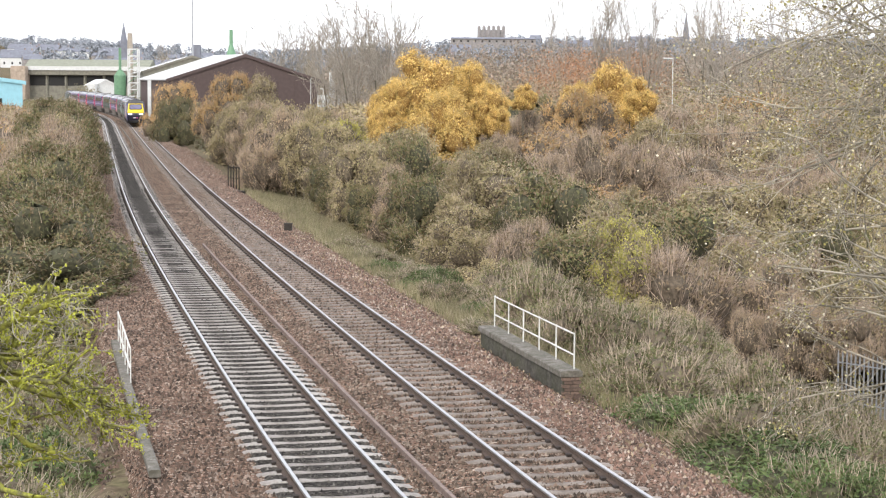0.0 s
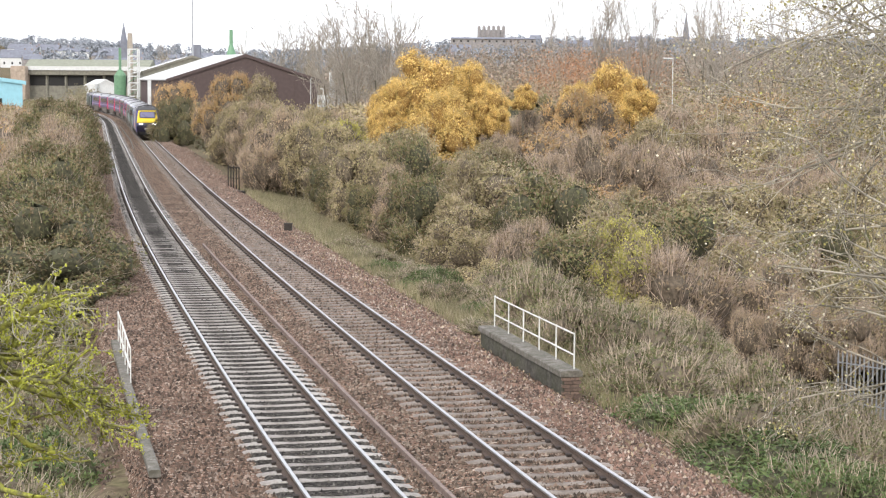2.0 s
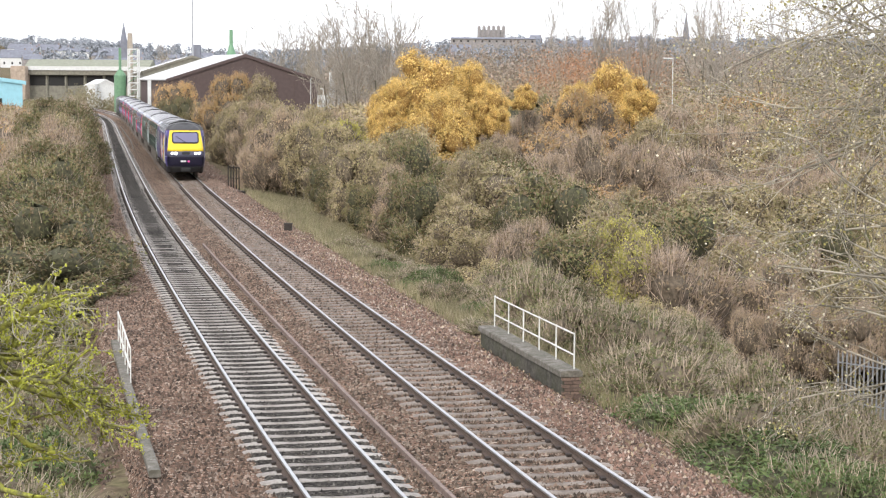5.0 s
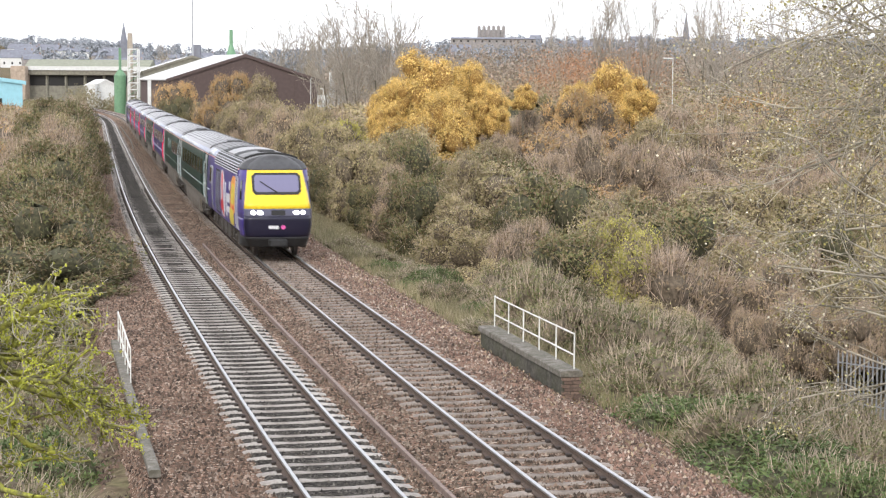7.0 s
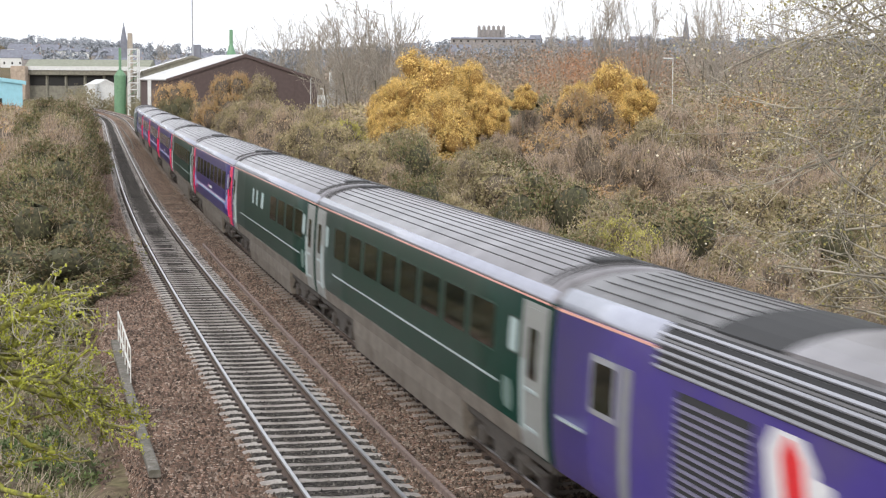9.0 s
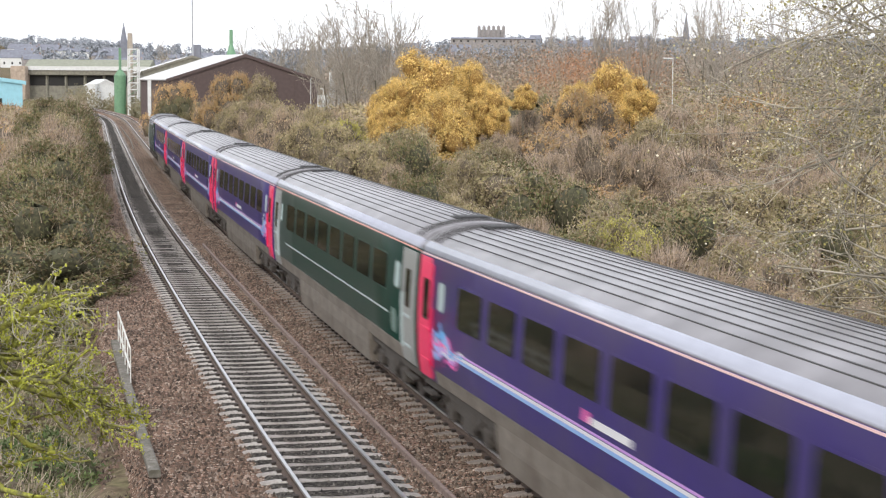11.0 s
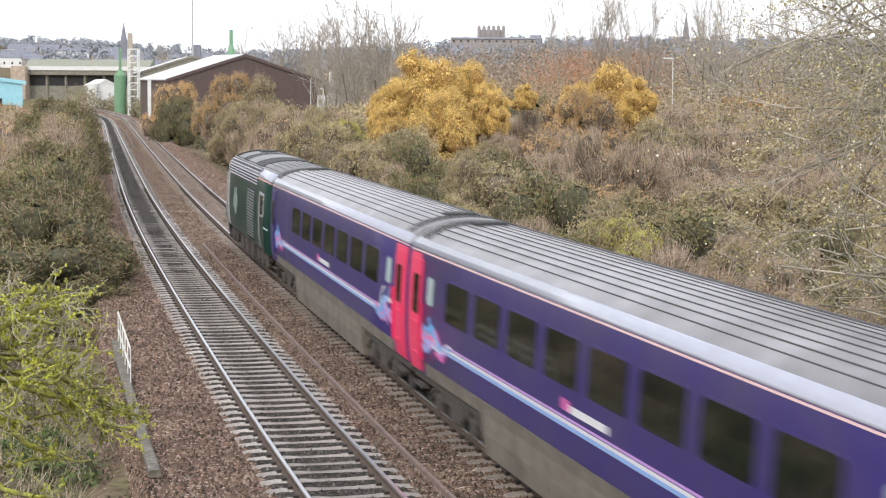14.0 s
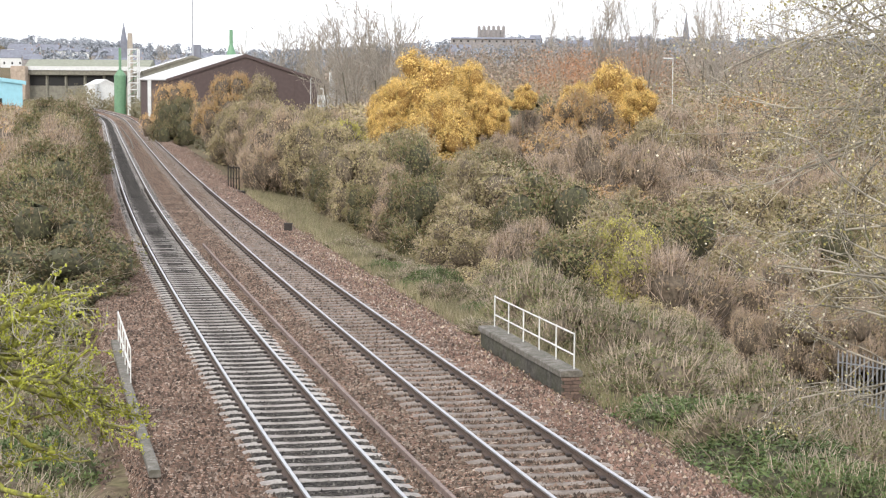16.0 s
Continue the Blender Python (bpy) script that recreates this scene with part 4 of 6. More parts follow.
def bush(name, seed, R, H, leaves, leaf_size, twigs, leaf_material, twig_material, upright=0.3, lobes=14, twig_len=0.9, core=None):
    """A shrub: a rounded mass of lobes, each with smaller clumps of leaves on it, over stems and a solid core coloured
    as inner shade.
    """
    rng = np.random.default_rng(seed)
    cen, rad = [], []
    for k in range(lobes):
        up = 1 - (k + 0.4) / lobes * 1.02
        th = math.acos(max(-0.1, min(1, up))) + rng.normal() * 0.12
        ph = 2.4 * k + rng.normal() * 0.35
        out = 0.6 + 0.12 * rng.normal()
        size = (0.34 + 0.12 * rng.random()) * math.sqrt(14 / lobes) ** 0.7
        cen.append((R * out * math.sin(th) * math.cos(ph), R * out * math.sin(th) * math.sin(ph), H * max(0.14, 0.08 + out * math.cos(th))))
        rad.append((R * size, R * size, (0.7 * R + 0.2 * H) * size))
    cen, rad = np.array(cen), np.array(rad)
    # smaller clumps on the lobes
    m = lobes * 4
    i = rng.integers(0, lobes, m)
    d = units(rng, m)
    away = cen[i] * [1, 1, 0.7] / np.array([R, R, H])
    d = d + away * 0.9
    d[:, 2] += 0.15
    d /= np.linalg.norm(d, axis=1, keepdims=True)
    small = cen[i] + d * rad[i] * 0.86
    srad = rad[i] * (0.26 + 0.24 * rng.random(m))[:, None]
    allc, allr = np.concatenate([cen, small]), np.concatenate([rad, srad])
    share = np.prod(allr[:, :2], axis=1)
    share[lobes:] *= 1.6

    def skin(n, lo, hi=1.05):
        q = int(n * 3.5)
        i = rng.choice(len(allc), q, p=share / share.sum())
        d = units(rng, q)
        d[:, 2] = np.where(rng.random(q) < 0.8, np.abs(d[:, 2]), -np.abs(d[:, 2]))
        p = allc[i] + d * allr[i] * (lo + (hi - lo) * rng.random((q, 1)) ** 1.3)
        ok = p[:, 2] > 0.02
        p, d = p[ok], d[ok]
        inside = np.zeros(len(p), bool)
        for c, r in zip(cen, rad):
            inside |= (((p - c) / (r * 0.78)) ** 2).sum(1) < 1
        return p[~inside][:n], d[~inside][:n]

    thing = new(name)
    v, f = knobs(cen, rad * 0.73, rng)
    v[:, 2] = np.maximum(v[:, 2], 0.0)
    tagged(part("thicket", raw_mesh("thicket", v, f, core or SHADE_CORE, True), None, thing), "solid dark core with the inner shade in its colour", kind="stuff")
    feet = rng.normal(size=(5, 3)) * [R * 0.12, R * 0.12, 0]
    low = feet * 0.6 - [0, 0, H * 0.95]
    stems = [(low[j], feet[j] + [0, 0, H * 0.3], 0.03 * R, 0.02 * R) for j in range(5)]
    v, f = rods(stems, 5)
    tagged(part("stems", raw_mesh("stems", v, f, BARK), None, thing), "crowded grey-brown stems", kind="stuff")
    p, d = skin(twigs, 0.6)
    way = d * 0.7 + units(rng, len(p)) * 0.4 + p / np.array([R, R, H]) * 0.5
    way[:, 2] += upright
    way /= np.linalg.norm(way, axis=1, keepdims=True)
    ln = (twig_len * (0.4 + rng.random(len(p))))[:, None]
    v, f = spikes(p - way * ln * 0.35, p + way * ln * 0.65, 0.008 + 0.013 * rng.random(len(p)))
    tagged(part("branchwork", raw_mesh("branchwork", v, f, twig_material), None, thing), "thin bare twigs", kind="stuff")
    p, d = skin(leaves, 0.72, 1.3)
    v, f = leaf_tris(rng, p, d, leaf_size)
    part("foliage", raw_mesh("foliage", v, f, leaf_material), None, thing)
    return thing


SOURCES = {}


def plant(kind, x, y, radius, top, z=None):
    """Puts a shrub of a kind at x, y, of that radius, with its top at the height top."""
    ob, r0, h0, used = SOURCES[kind][PICK.randrange(len(SOURCES[kind]))]
    z = float(ground_z(x, y)) - 0.1 if z is None else z
    wide = 1.1 * radius / r0
    h = min(max(0.5, top - z), (1.15 if kind == "gold" else 1.4) * wide * h0)
    z = max(z, top - h)
    m = Matrix.Translation((x, y, z)) @ Matrix.Rotation(PICK.random() * 6.28, 4, "Z") @ Matrix.Diagonal((wide, wide, h / h0, 1))
    if used:
        copy_thing(ob, m).matrix_basis = m
    else:
        ob.matrix_basis = m
        for k in range(len(SOURCES[kind])):
            if SOURCES[kind][k][0] is ob:
                SOURCES[kind][k] = (ob, r0, h0, True)
    PLANTED.append((kind, x, y, radius))


PICK = random.Random(11)
PLANTED = []
KINDS = {
    "olive": ("shrub", "leafy olive-brown scrub bush on the railway bank", "bush", 3, 3.0, 4.5, 12500, 0.07, 700, OLIVE_LEAF, TWIG, 0.3),
    "brown": ("shrub", "twiggy reddish-brown scrub bush with few leaves", "bush", 3, 3.0, 4.5, 7500, 0.058, 2300, BROWN_LEAF, PINK_TWIG, 0.8),
    "dark": ("shrub", "dense dark green bramble bush", "bush", 2, 3.0, 4.0, 10500, 0.07, 400, DARK_LEAF, TWIG, 0.2),
    "lime": ("willow_bush", "yellow-green willow bush in late autumn", "bush", 1, 3.0, 5.0, 14000, 0.07, 1800, LIME_LEAF, TWIG, 0.8),
    "gold": ("tree", "golden yellow leafy willow tree in autumn", "tree", 2, 5.0, 9.0, 36000, 0.085, 700, GOLD_LEAF, TWIG, 0.5),
    "rust": ("shrub", "rust-orange autumn scrub bush", "bush", 2, 3.2, 5.0, 11000, 0.074, 700, RUST_LEAF, PINK_TWIG, 0.6),
    "nettle": ("weeds", "low clump of fresh green weeds", "weeds", 2, 1.5, 0.9, 6200, 0.042, 300, NETTLE_LEAF, TWIG, 0.6),
    "bramble": ("bramble", "low tangle of brown bramble stems", "bush", 3, 1.8, 1.4, 5200, 0.042, 1000, BRAMBLE_LEAF, TWIG, 0.5),
}
for kind, (name, label, cat, n, R, H, lv, ls, tw, lm, tm, up) in KINDS.items():
    SOURCES[kind] = []
    for k in range(n):
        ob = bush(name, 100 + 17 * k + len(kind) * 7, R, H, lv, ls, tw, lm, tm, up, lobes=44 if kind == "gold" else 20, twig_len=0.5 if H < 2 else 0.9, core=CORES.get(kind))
        tagged(ob, label, cat, kind + " plants")
        tall = max(v.co.z for v in ob.children[3].data.vertices) - 0.1
        SOURCES[kind].append((ob, R, tall, False))


def bank_right():
    """Scrub over the bank and the low land on the right of the line."""
    rnd = random.Random(5)
    y = 74.0
    while y < 190:
        gap = 4.9 + (y - 74) * 0.06
        x = float(np.interp(y, LINE_Y, LINE_X)) + float(np.interp(y, [76, 85, 97, 145, 180, 215], [11.5, 9.5, 8.6, 8.2, 7.0, 6.4])) + rnd.uniform(0, 1.0)
        first = 0
        while x < 0.262 * y + 3:
            yy = y + rnd.uniform(-1.6, 1.6)
            a = x / yy
            top = float(np.interp(yy, [60, 74, 95, 110, 130, 150, 180, 240], [-2.6, -0.6, 0.0, 0.9, 2.2, 3.2, 4.3, 5.2])) + rnd.uniform(-1.0, 1.0)
            if first < 2:
                top = float(np.interp(yy, [74, 90, 110, 150, 190], [-0.4, 1.4, 2.6, 4.2, 4.8])) + rnd.uniform(-0.7, 0.6)
            r = rnd.uniform(2.0, 3.2) * gap / 4.9 if first else rnd.uniform(1.9, 2.7)
            if a < 0.0:
                kind = rnd.choice(["olive", "olive", "brown", "olive", "dark", "olive"])
            elif a < 0.06:
                kind = rnd.choice(["olive", "brown", "dark", "brown"])
            else:
                kind = rnd.choice(["brown", "brown", "olive", "rust", "brown"]) if y > 105 else rnd.choice(["brown", "olive", "dark"])
            if abs(x) < 5.5 and 105 < yy < 140:
                top = min(top, 1.4)
            if -0.077 < a < -0.047 and yy > 125:
                top = min(top, 6.49 - 0.0138 * yy)
            plant(kind, x, yy, r, top)
            first += 1
            x += gap * rnd.uniform(0.8, 1.25)
        y += gap * 0.98


def bank_left():
    """Tall scrub that crowds the left track."""
    rnd = random.Random(8)
    y = 53.0
    while y < 210:
        line = float(np.interp(y, LINE_Y, LINE_X))
        gap = 3.6 + (y - 52) * 0.045
        for k in range(4):
            x = line - 8.9 - k * gap * 0.95 + rnd.uniform(-0.4, 0.4)
            if x < -0.27 * y - 3:
                break
            top = float(np.interp(y, [52, 62, 80, 110, 150, 230], [0.2, 2.2, 3.1, 3.7, 3.9, 3.9])) + rnd.uniform(-0.6, 0.6) - (1.1 if x < -0.222 * y else 0)
            # Darker bushes in the first row also stand in for overhang shade.
            kind = rnd.choice((["dark", "dark", "olive"] if y < 95 else ["olive", "dark", "dark", "brown"]) if k == 0 else ["brown", "brown", "rust", "olive"])
            plant(kind, x, y + rnd.uniform(-1, 1), rnd.uniform(2.2, 3.0) * (gap / 3.6 if k else 1), top)
        y += gap * 0.9


bank_right()
bank_left()
# the golden trees, and the shrubs that stand out on the right bank
for x, y, r, top in ((-1.59, 133, 3.43, 8.69), (2.02, 134, 2.31, 8.11), (-3.7, 131, 1.77, 6.51), (-4.04, 129, 1.51, 5.0), (0.04, 128.5, 3.0, 6.14), (3.12, 130, 1.68, 6.35), (6.02, 139, 0.94, 6.57), (14.19, 156, 3.64, 8.07), (11.27, 154, 1.8, 6.71), (15.8, 153, 1.88, 7.11)):
    plant("gold", x, y, r, top)
for kind, places in (
    ("rust", ((-34.22, 230, 3.18, 5.86), (-21.2, 182, 2.52, 6.98), (-23.21, 186, 1.94, 5.55), (12.56, 148, 2.82, 5.34), (9.08, 147, 1.9, 5.33))),
    ("olive", ((-18.2, 180, 2.77, 6.82), (-18.21, 165, 2.28, 4.4), (-9.11, 119, 1.83, 3.84), (-9.5, 138, 2.12, 4.36), (-4.0, 97, 2.03, 3.1), (0.91, 95, 1.93, 2.67), (0.3, 88, 1.35, 1.11), (6.81, 98, 1.69, 0.99), (10.06, 96, 1.65, 0.92), (15.3, 136, 2.34, 3.91), (17.02, 130, 2.24, 3.12), (-2.32, 118, 2.9, 3.43), (2.76, 118, 2.18, 2.48), (24.32, 135, 3.07, 3.57), (30.21, 130, 2.96, 4.12), (16.78, 100, 2.15, 0.94), (22.63, 100, 2.27, 1.9), (15.15, 82, 1.61, -0.57), (19.08, 80, 1.72, -0.49))),
    ("brown", ((-11.21, 124, 2.48, 4.29), (-13.15, 130, 1.6, 2.06), (-2.36, 91.5, 1.58, 2.15), (9.5, 112, 2.75, 3.39), (12.08, 112, 2.2, 2.75), (4.15, 103, 2.03, 1.8), (6.49, 105, 1.87, 2.21), (6.33, 141, 1.99, 4.41), (4.14, 127, 1.72, 2.85), (8.37, 126, 1.7, 3.18), (20.22, 130, 2.64, 3.38), (27.64, 135, 3.07, 4.01), (15.04, 105, 2.07, 0.97), (20.69, 105, 2.39, 1.17), (12.34, 90, 1.66, -0.18), (13.48, 85, 1.62, -0.58), (17.54, 82, 1.76, -0.3), (13.69, 70, 1.42, -1.79), (11.92, 71, 1.18, -2.36), (15.82, 69, 1.27, -1.76))),
    ("dark", ((-30.76, 212, 2.74, 4.28), (-6.48, 106, 1.3, 1.6), (-1.48, 98, 2.17, 3.32), (-3.65, 92, 1.19, 1.27), (2.09, 84, 1.65, 0.8), (3.93, 82, 1.41, 0.44), (7.54, 94, 1.56, 0.73))),
    ("lime", ((-7.24, 128, 2.30, 3.81), (6.8, 76, 1.70, 0.92), (7.98, 75, 1.49, 0.49), (5.4, 76, 1.09, -0.21), (6.87, 73, 1.81, -0.14))),
):
    for x, y, r, top in places:
        plant(kind, x, y, r, top)


# ---- low growth on the banks ----
def low_growth():
    rnd = random.Random(21)
    for s, o0, o1, n, kinds in ((22, 4.6, 8.5, 16, ["nettle"]), (27, 4.7, 10, 18, ["nettle"]), (32, 5.0, 11, 18, ["nettle", "nettle", "nettle", "bramble"]), (38, 5.5, 11, 12, ["bramble", "bramble", "nettle"]), (46, 6.0, 12, 12, ["bramble", "bramble", "nettle"]), (54, 6.5, 14, 13, ["bramble", "bramble", "dark"]), (62, 7.0, 16, 11, ["bramble", "olive"])):
        for _ in range(n):
            p = at(s + rnd.uniform(-4, 4), rnd.uniform(o0, o1))
            kind = rnd.choice(kinds)
            z = float(ground_z(p.x, p.y)) - 0.08
            tall = {"nettle": 0.75, "bramble": 1.5, "dark": 1.8, "olive": 1.8}[kind] * rnd.uniform(0.7, 1.3)
            plant(kind, p.x, p.y, rnd.uniform(1.1, 1.9), z + tall, z)
    for s, o, kind, r, h in ((47, -9.3, "bramble", 1.5, 1.5), (42, -9.2, "bramble", 1.4, 1.4), (36, -9.0, "bramble", 1.6, 1.3), (31, -9.0, "nettle", 1.5, 1.1), (28, -9.6, "bramble", 1.7, 1.5), (33, -11, "bramble", 1.9, 1.8), (39, -11.5, "dark", 2.0, 2.4), (45, -12, "brown", 2.2, 3.2), (50, -10.2, "dark", 1.9, 2.6), (26, -12, "bramble", 1.8, 1.8), (24, -8.8, "bramble", 1.3, 1.0), (21, -8.6, "bramble", 1.2, 0.8), (22.5, -9.8, "bramble", 1.5, 1.1), (19, -9.2, "bramble", 1.4, 0.9), (26.5, -8.7, "bramble", 1.2, 0.9)):
        p = at(s, o)
        z = float(ground_z(p.x, p.y)) - 0.1
        plant(kind, p.x, p.y, r, z + h, z)


low_growth()
rnd = random.Random(23)
for k in range(26):
    p = at(44 + 1.35 * k + rnd.uniform(-0.6, 0.6), rnd.uniform(4.4, 6.6))
    z = float(ground_z(p.x, p.y)) - 0.1
    plant(rnd.choice(["bramble", "nettle", "bramble"]), p.x, p.y, rnd.uniform(0.7, 1.3), z + rnd.uniform(0.35, 0.8), z)


def grass(name, label, s0, s1, o0, o1, count, height, colours, seed):
    """Blades of grass on the verge."""
    rng = np.random.default_rng(seed)
    s = s0 + (s1 - s0) * rng.random(count) ** 1.3
    o = o0 + (o1 - o0) * rng.random(count) ** 0.8
    keep = np.sin(s * 0.9 + 2 * np.sin(o)) + np.sin(s * 0.37 + o * 1.7) > -1.0
    s, o = s[keep], o[keep]
    n = len(s)
    a = np.interp(s, RUN, HEAD)
    x = np.interp(s, RUN, LINE_X) + np.cos(a) * o
    y = np.interp(s, RUN, LINE_Y) + np.sin(a) * o
    p = np.stack([x, y, ground_z(x, y) - 0.08], -1)
    lean = units(rng, n) * 0.45
    lean[:, 2] = 1
    tip = p + lean * (height * (0.4 + rng.random(n)))[:, None]
    v, f = spikes(p, tip, 0.005 + 0.008 * rng.random(n))
    tagged(new(name, raw_mesh(name, v, f, leaf_mat(name + "_blades", colours, 0.0))), label, "grass", kind="stuff")


STRAW = [(0.12, 0.11, 0.05), (0.2, 0.17, 0.09), (0.28, 0.24, 0.14), (0.1, 0.12, 0.045)]
VERGE = [(0.11, 0.12, 0.05), (0.19, 0.18, 0.085), (0.28, 0.24, 0.14), (0.36, 0.3, 0.2), (0.2, 0.165, 0.1)]
FRESH = [(0.1, 0.115, 0.045), (0.17, 0.175, 0.075), (0.24, 0.21, 0.11), (0.29, 0.23, 0.15)]
grass("verge_grass", "rough green and straw grass on the verge", 40, 125, 3.5, 9.8, 120000, 0.4, VERGE, 31)
grass("dry_bank_grass", "dry straw-coloured grass on the lower bank", 22, 85, 5.5, 20, 60000, 0.5, STRAW, 32)
grass("weedy_grass", "green weedy grass below the parapet", 16, 44, 3.7, 9.5, 26000, 0.35, FRESH, 33)
grass("left_bank_grass", "dry grass on the bank below the lichen tree", 20, 60, -14, -7.9, 26000, 0.45, STRAW, 34)


def fallen_leaves(count):
    """Pale dead leaves scattered over the verge and the ballast shoulder."""
    rng = np.random.default_rng(91)
    s = 17 + 75 * rng.random(count) ** 1.5
    o = 1.8 + 7.0 * rng.random(count) ** 1.4
    a = np.interp(s, RUN, HEAD)
    x, y = np.interp(s, RUN, LINE_X) + np.cos(a) * o, np.interp(s, RUN, LINE_Y) + np.sin(a) * o
    z = np.maximum(np.interp(o, [q[0] for q in BED], [q[1] for q in BED]), ground_z(x, y) - 0.06) + 0.05
    up = np.tile([0, 0, 1.0], (count, 1))
    v, f = leaf_quads(rng, np.stack([x, y, z], -1), up * 2, 0.04, 0.7)
    tagged(new("fallen_leaves", raw_mesh("fallen_leaves", v, f, leaf_mat("dead_leaves", [(0.26, 0.18, 0.1), (0.36, 0.28, 0.18), (0.48, 0.4, 0.3), (0.2, 0.14, 0.08)], 0.0))), "pale dead leaves on the verge and ballast", "leaves", kind="stuff")


fallen_leaves(3200)


# ---- bridge parapets and fences ----
WALL = mat("stained_concrete_wall", (0.1, 0.09, 0.075), 0.95, spread=0.4, grain=5, alt=(0.05, 0.046, 0.038), bump=0.6, dirt=(0.07, 0.075, 0.04), dirt_amount=0.6, dirt_scale=1.2)
COPING = mat("weathered_stone_coping", (0.2, 0.185, 0.16), 0.95, spread=0.35, grain=6, alt=(0.12, 0.105, 0.085), bump=0.5, dirt=(0.1, 0.095, 0.07), dirt_amount=0.6, dirt_scale=1.5)
BRICK = mat("dark_weathered_brick", (0.16, 0.11, 0.085), 0.9, spread=0.3, grain=6, each=0.3)
WHITE_RAIL = mat("weathered_white_rail_paint", (0.68, 0.68, 0.65), 0.5, spread=0.12, grain=8, dirt=(0.4, 0.36, 0.3), dirt_amount=0.5, dirt_scale=4)
GALV = mat("dull_galvanised_steel", (0.3, 0.31, 0.33), 0.55, 0.5, spread=0.2, grain=5)


def parapet(s0, s1, off, top, label, half=0.19):
    wall = tagged(new("parapet_wall"), label, "wall", kind="structure")
    out = 0.5 if off > 0 else -0.5
    prof = [(-half, -1.6), (-half, top - 0.14), (half, top - 0.14), (half, -1.6)]
    part("wall_face", ribbon(prof, s0, s1, (s1 - s0) / 6, off, 0), WALL, wall)
    n = 6
    for k in range(n):
        a = s0 - 0.06 + (s1 - s0 + 0.12) * k / n
        b = s0 - 0.06 + (s1 - s0 + 0.12) * (k + 1) / n - 0.012
        c = half + 0.06
        cap = [(-c, top - 0.136), (-c, top - 0.02), (-c + 0.03, top), (c - 0.03, top), (c, top - 0.02), (c, top - 0.136)]
        part("coping_stone", ribbon(cap, a, b, (b - a) - 1e-4, off, 0), COPING, wall)
    # brick end courses
    for row in range(8 if half > 0.15 else 0):
        for col in range(2):
            z = top - 0.22 - row * 0.078
            u = -0.2 + col * 0.2 + (0.05 if row % 2 else 0)
            p = [at(s0 - 0.03, off + u + dx, z + dz) for dz in (0, 0.066) for dx in (0, 0.185)]
            q = [at(s0 + 0.08, off + u + dx, z + dz) for dz in (0, 0.066) for dx in (0, 0.185)]
            part("brick", Geo().add(p + q, [(0, 1, 3, 2), (4, 6, 7, 5), (0, 2, 6, 4), (1, 5, 7, 3), (2, 3, 7, 6), (0, 4, 5, 1)]), BRICK, wall)
    return wall


def handrail(s0, s1, off, base, rise, posts, label):
    rail = tagged(new("handrail"), label, "railing")
    for h in (rise, rise * 0.4):
        g = Geo()
        for a, b in zip(np.linspace(s0, s1, 7)[:-1], np.linspace(s0, s1, 7)[1:]):
            g.tube(at(a, off, base + h), at(b, off, base + h), 0.02, n=8)
        part("rail_tube", g, WHITE_RAIL, rail)
    for k in range(posts):
        s = s0 + (s1 - s0) * k / (posts - 1)
        lo = base - 0.02
        part("post", Geo().tube(at(s, off, lo), at(s, off, base + rise + 0.03), 0.018, n=8), WHITE_RAIL, rail)
    return rail


parapet(34.5, 42.2, 2.8, 0.25, "low stained concrete parapet beside the right track")
handrail(34.7, 42.0, 2.93, 0.25, 0.78, 6, "white tubular steel handrail on the parapet")
parapet(28.0, 44.5, -6.7, -0.22, "low grey parapet half hidden under the lichen tree", 0.04)
handrail(37.5, 44.2, -6.62, -0.22, 0.76, 6, "white tubular handrail on the low grey parapet")

pipe = Geo()
bends = [Vector((-49.2, 280, -0.12)), Vector((-43, 248, -0.1)), Vector((-36.8, 216, -0.1)), Vector((-33.9, 200, -0.1)), Vector((-31.2, 185, -0.15))]
for a, b in zip(bends[:-1], bends[1:]):
    pipe.tube(a, b, 0.07, n=6)
tagged(part("cable_pipe", pipe, COPING), "pale cable pipe lying between the far tracks", "pipe")

# dark railings and a cabinet further along
far_rail = tagged(new("railing"), "dark rusty post railing at the edge of the ballast", "railing")
DARK_STEEL = mat("dark_rusty_steel", (0.05, 0.042, 0.036), 0.8, 0.3, spread=0.3, grain=4)
for k in range(5):
    part("post", Geo().box(-14.17 + 0.14 * k - 0.035, -14.17 + 0.14 * k + 0.035, 120.9 + 0.35 * k, 121.0 + 0.35 * k, -0.9, 1.15 - 0.05 * k), DARK_STEEL, far_rail)
for z in (0.3, 1.0):
    part("rail_bar", Geo().tube((-14.17, 121, z), (-14.17 + 0.6, 122.4, z - 0.1), 0.03, n=6), DARK_STEEL, far_rail)
tagged(part("concrete_block", Geo().box(-13.75, -12.87, 118.6, 119.4, -1.2, -0.42, 0.06), DARK_STEEL), "dark mossy block beside the ballast", "block")
cabinet = tagged(new("lineside_cabinet"), "small dark lineside cabinet on a concrete foot", "cabinet")
cx = -7.1
part("cabinet_body", Geo().box(cx - 0.18, cx + 0.18, 83.85, 84.2, -0.36, 0.1, 0.02), DARK_STEEL, cabinet)
part("cabinet_lid", Geo().box(cx - 0.2, cx + 0.2, 83.83, 84.22, 0.1, 0.14, 0.012), DARK_STEEL, cabinet)
part("foot", Geo().box(cx - 0.2, cx + 0.2, 83.8, 84.25, -0.7, -0.36, 0.02), CONCRETE, cabinet)


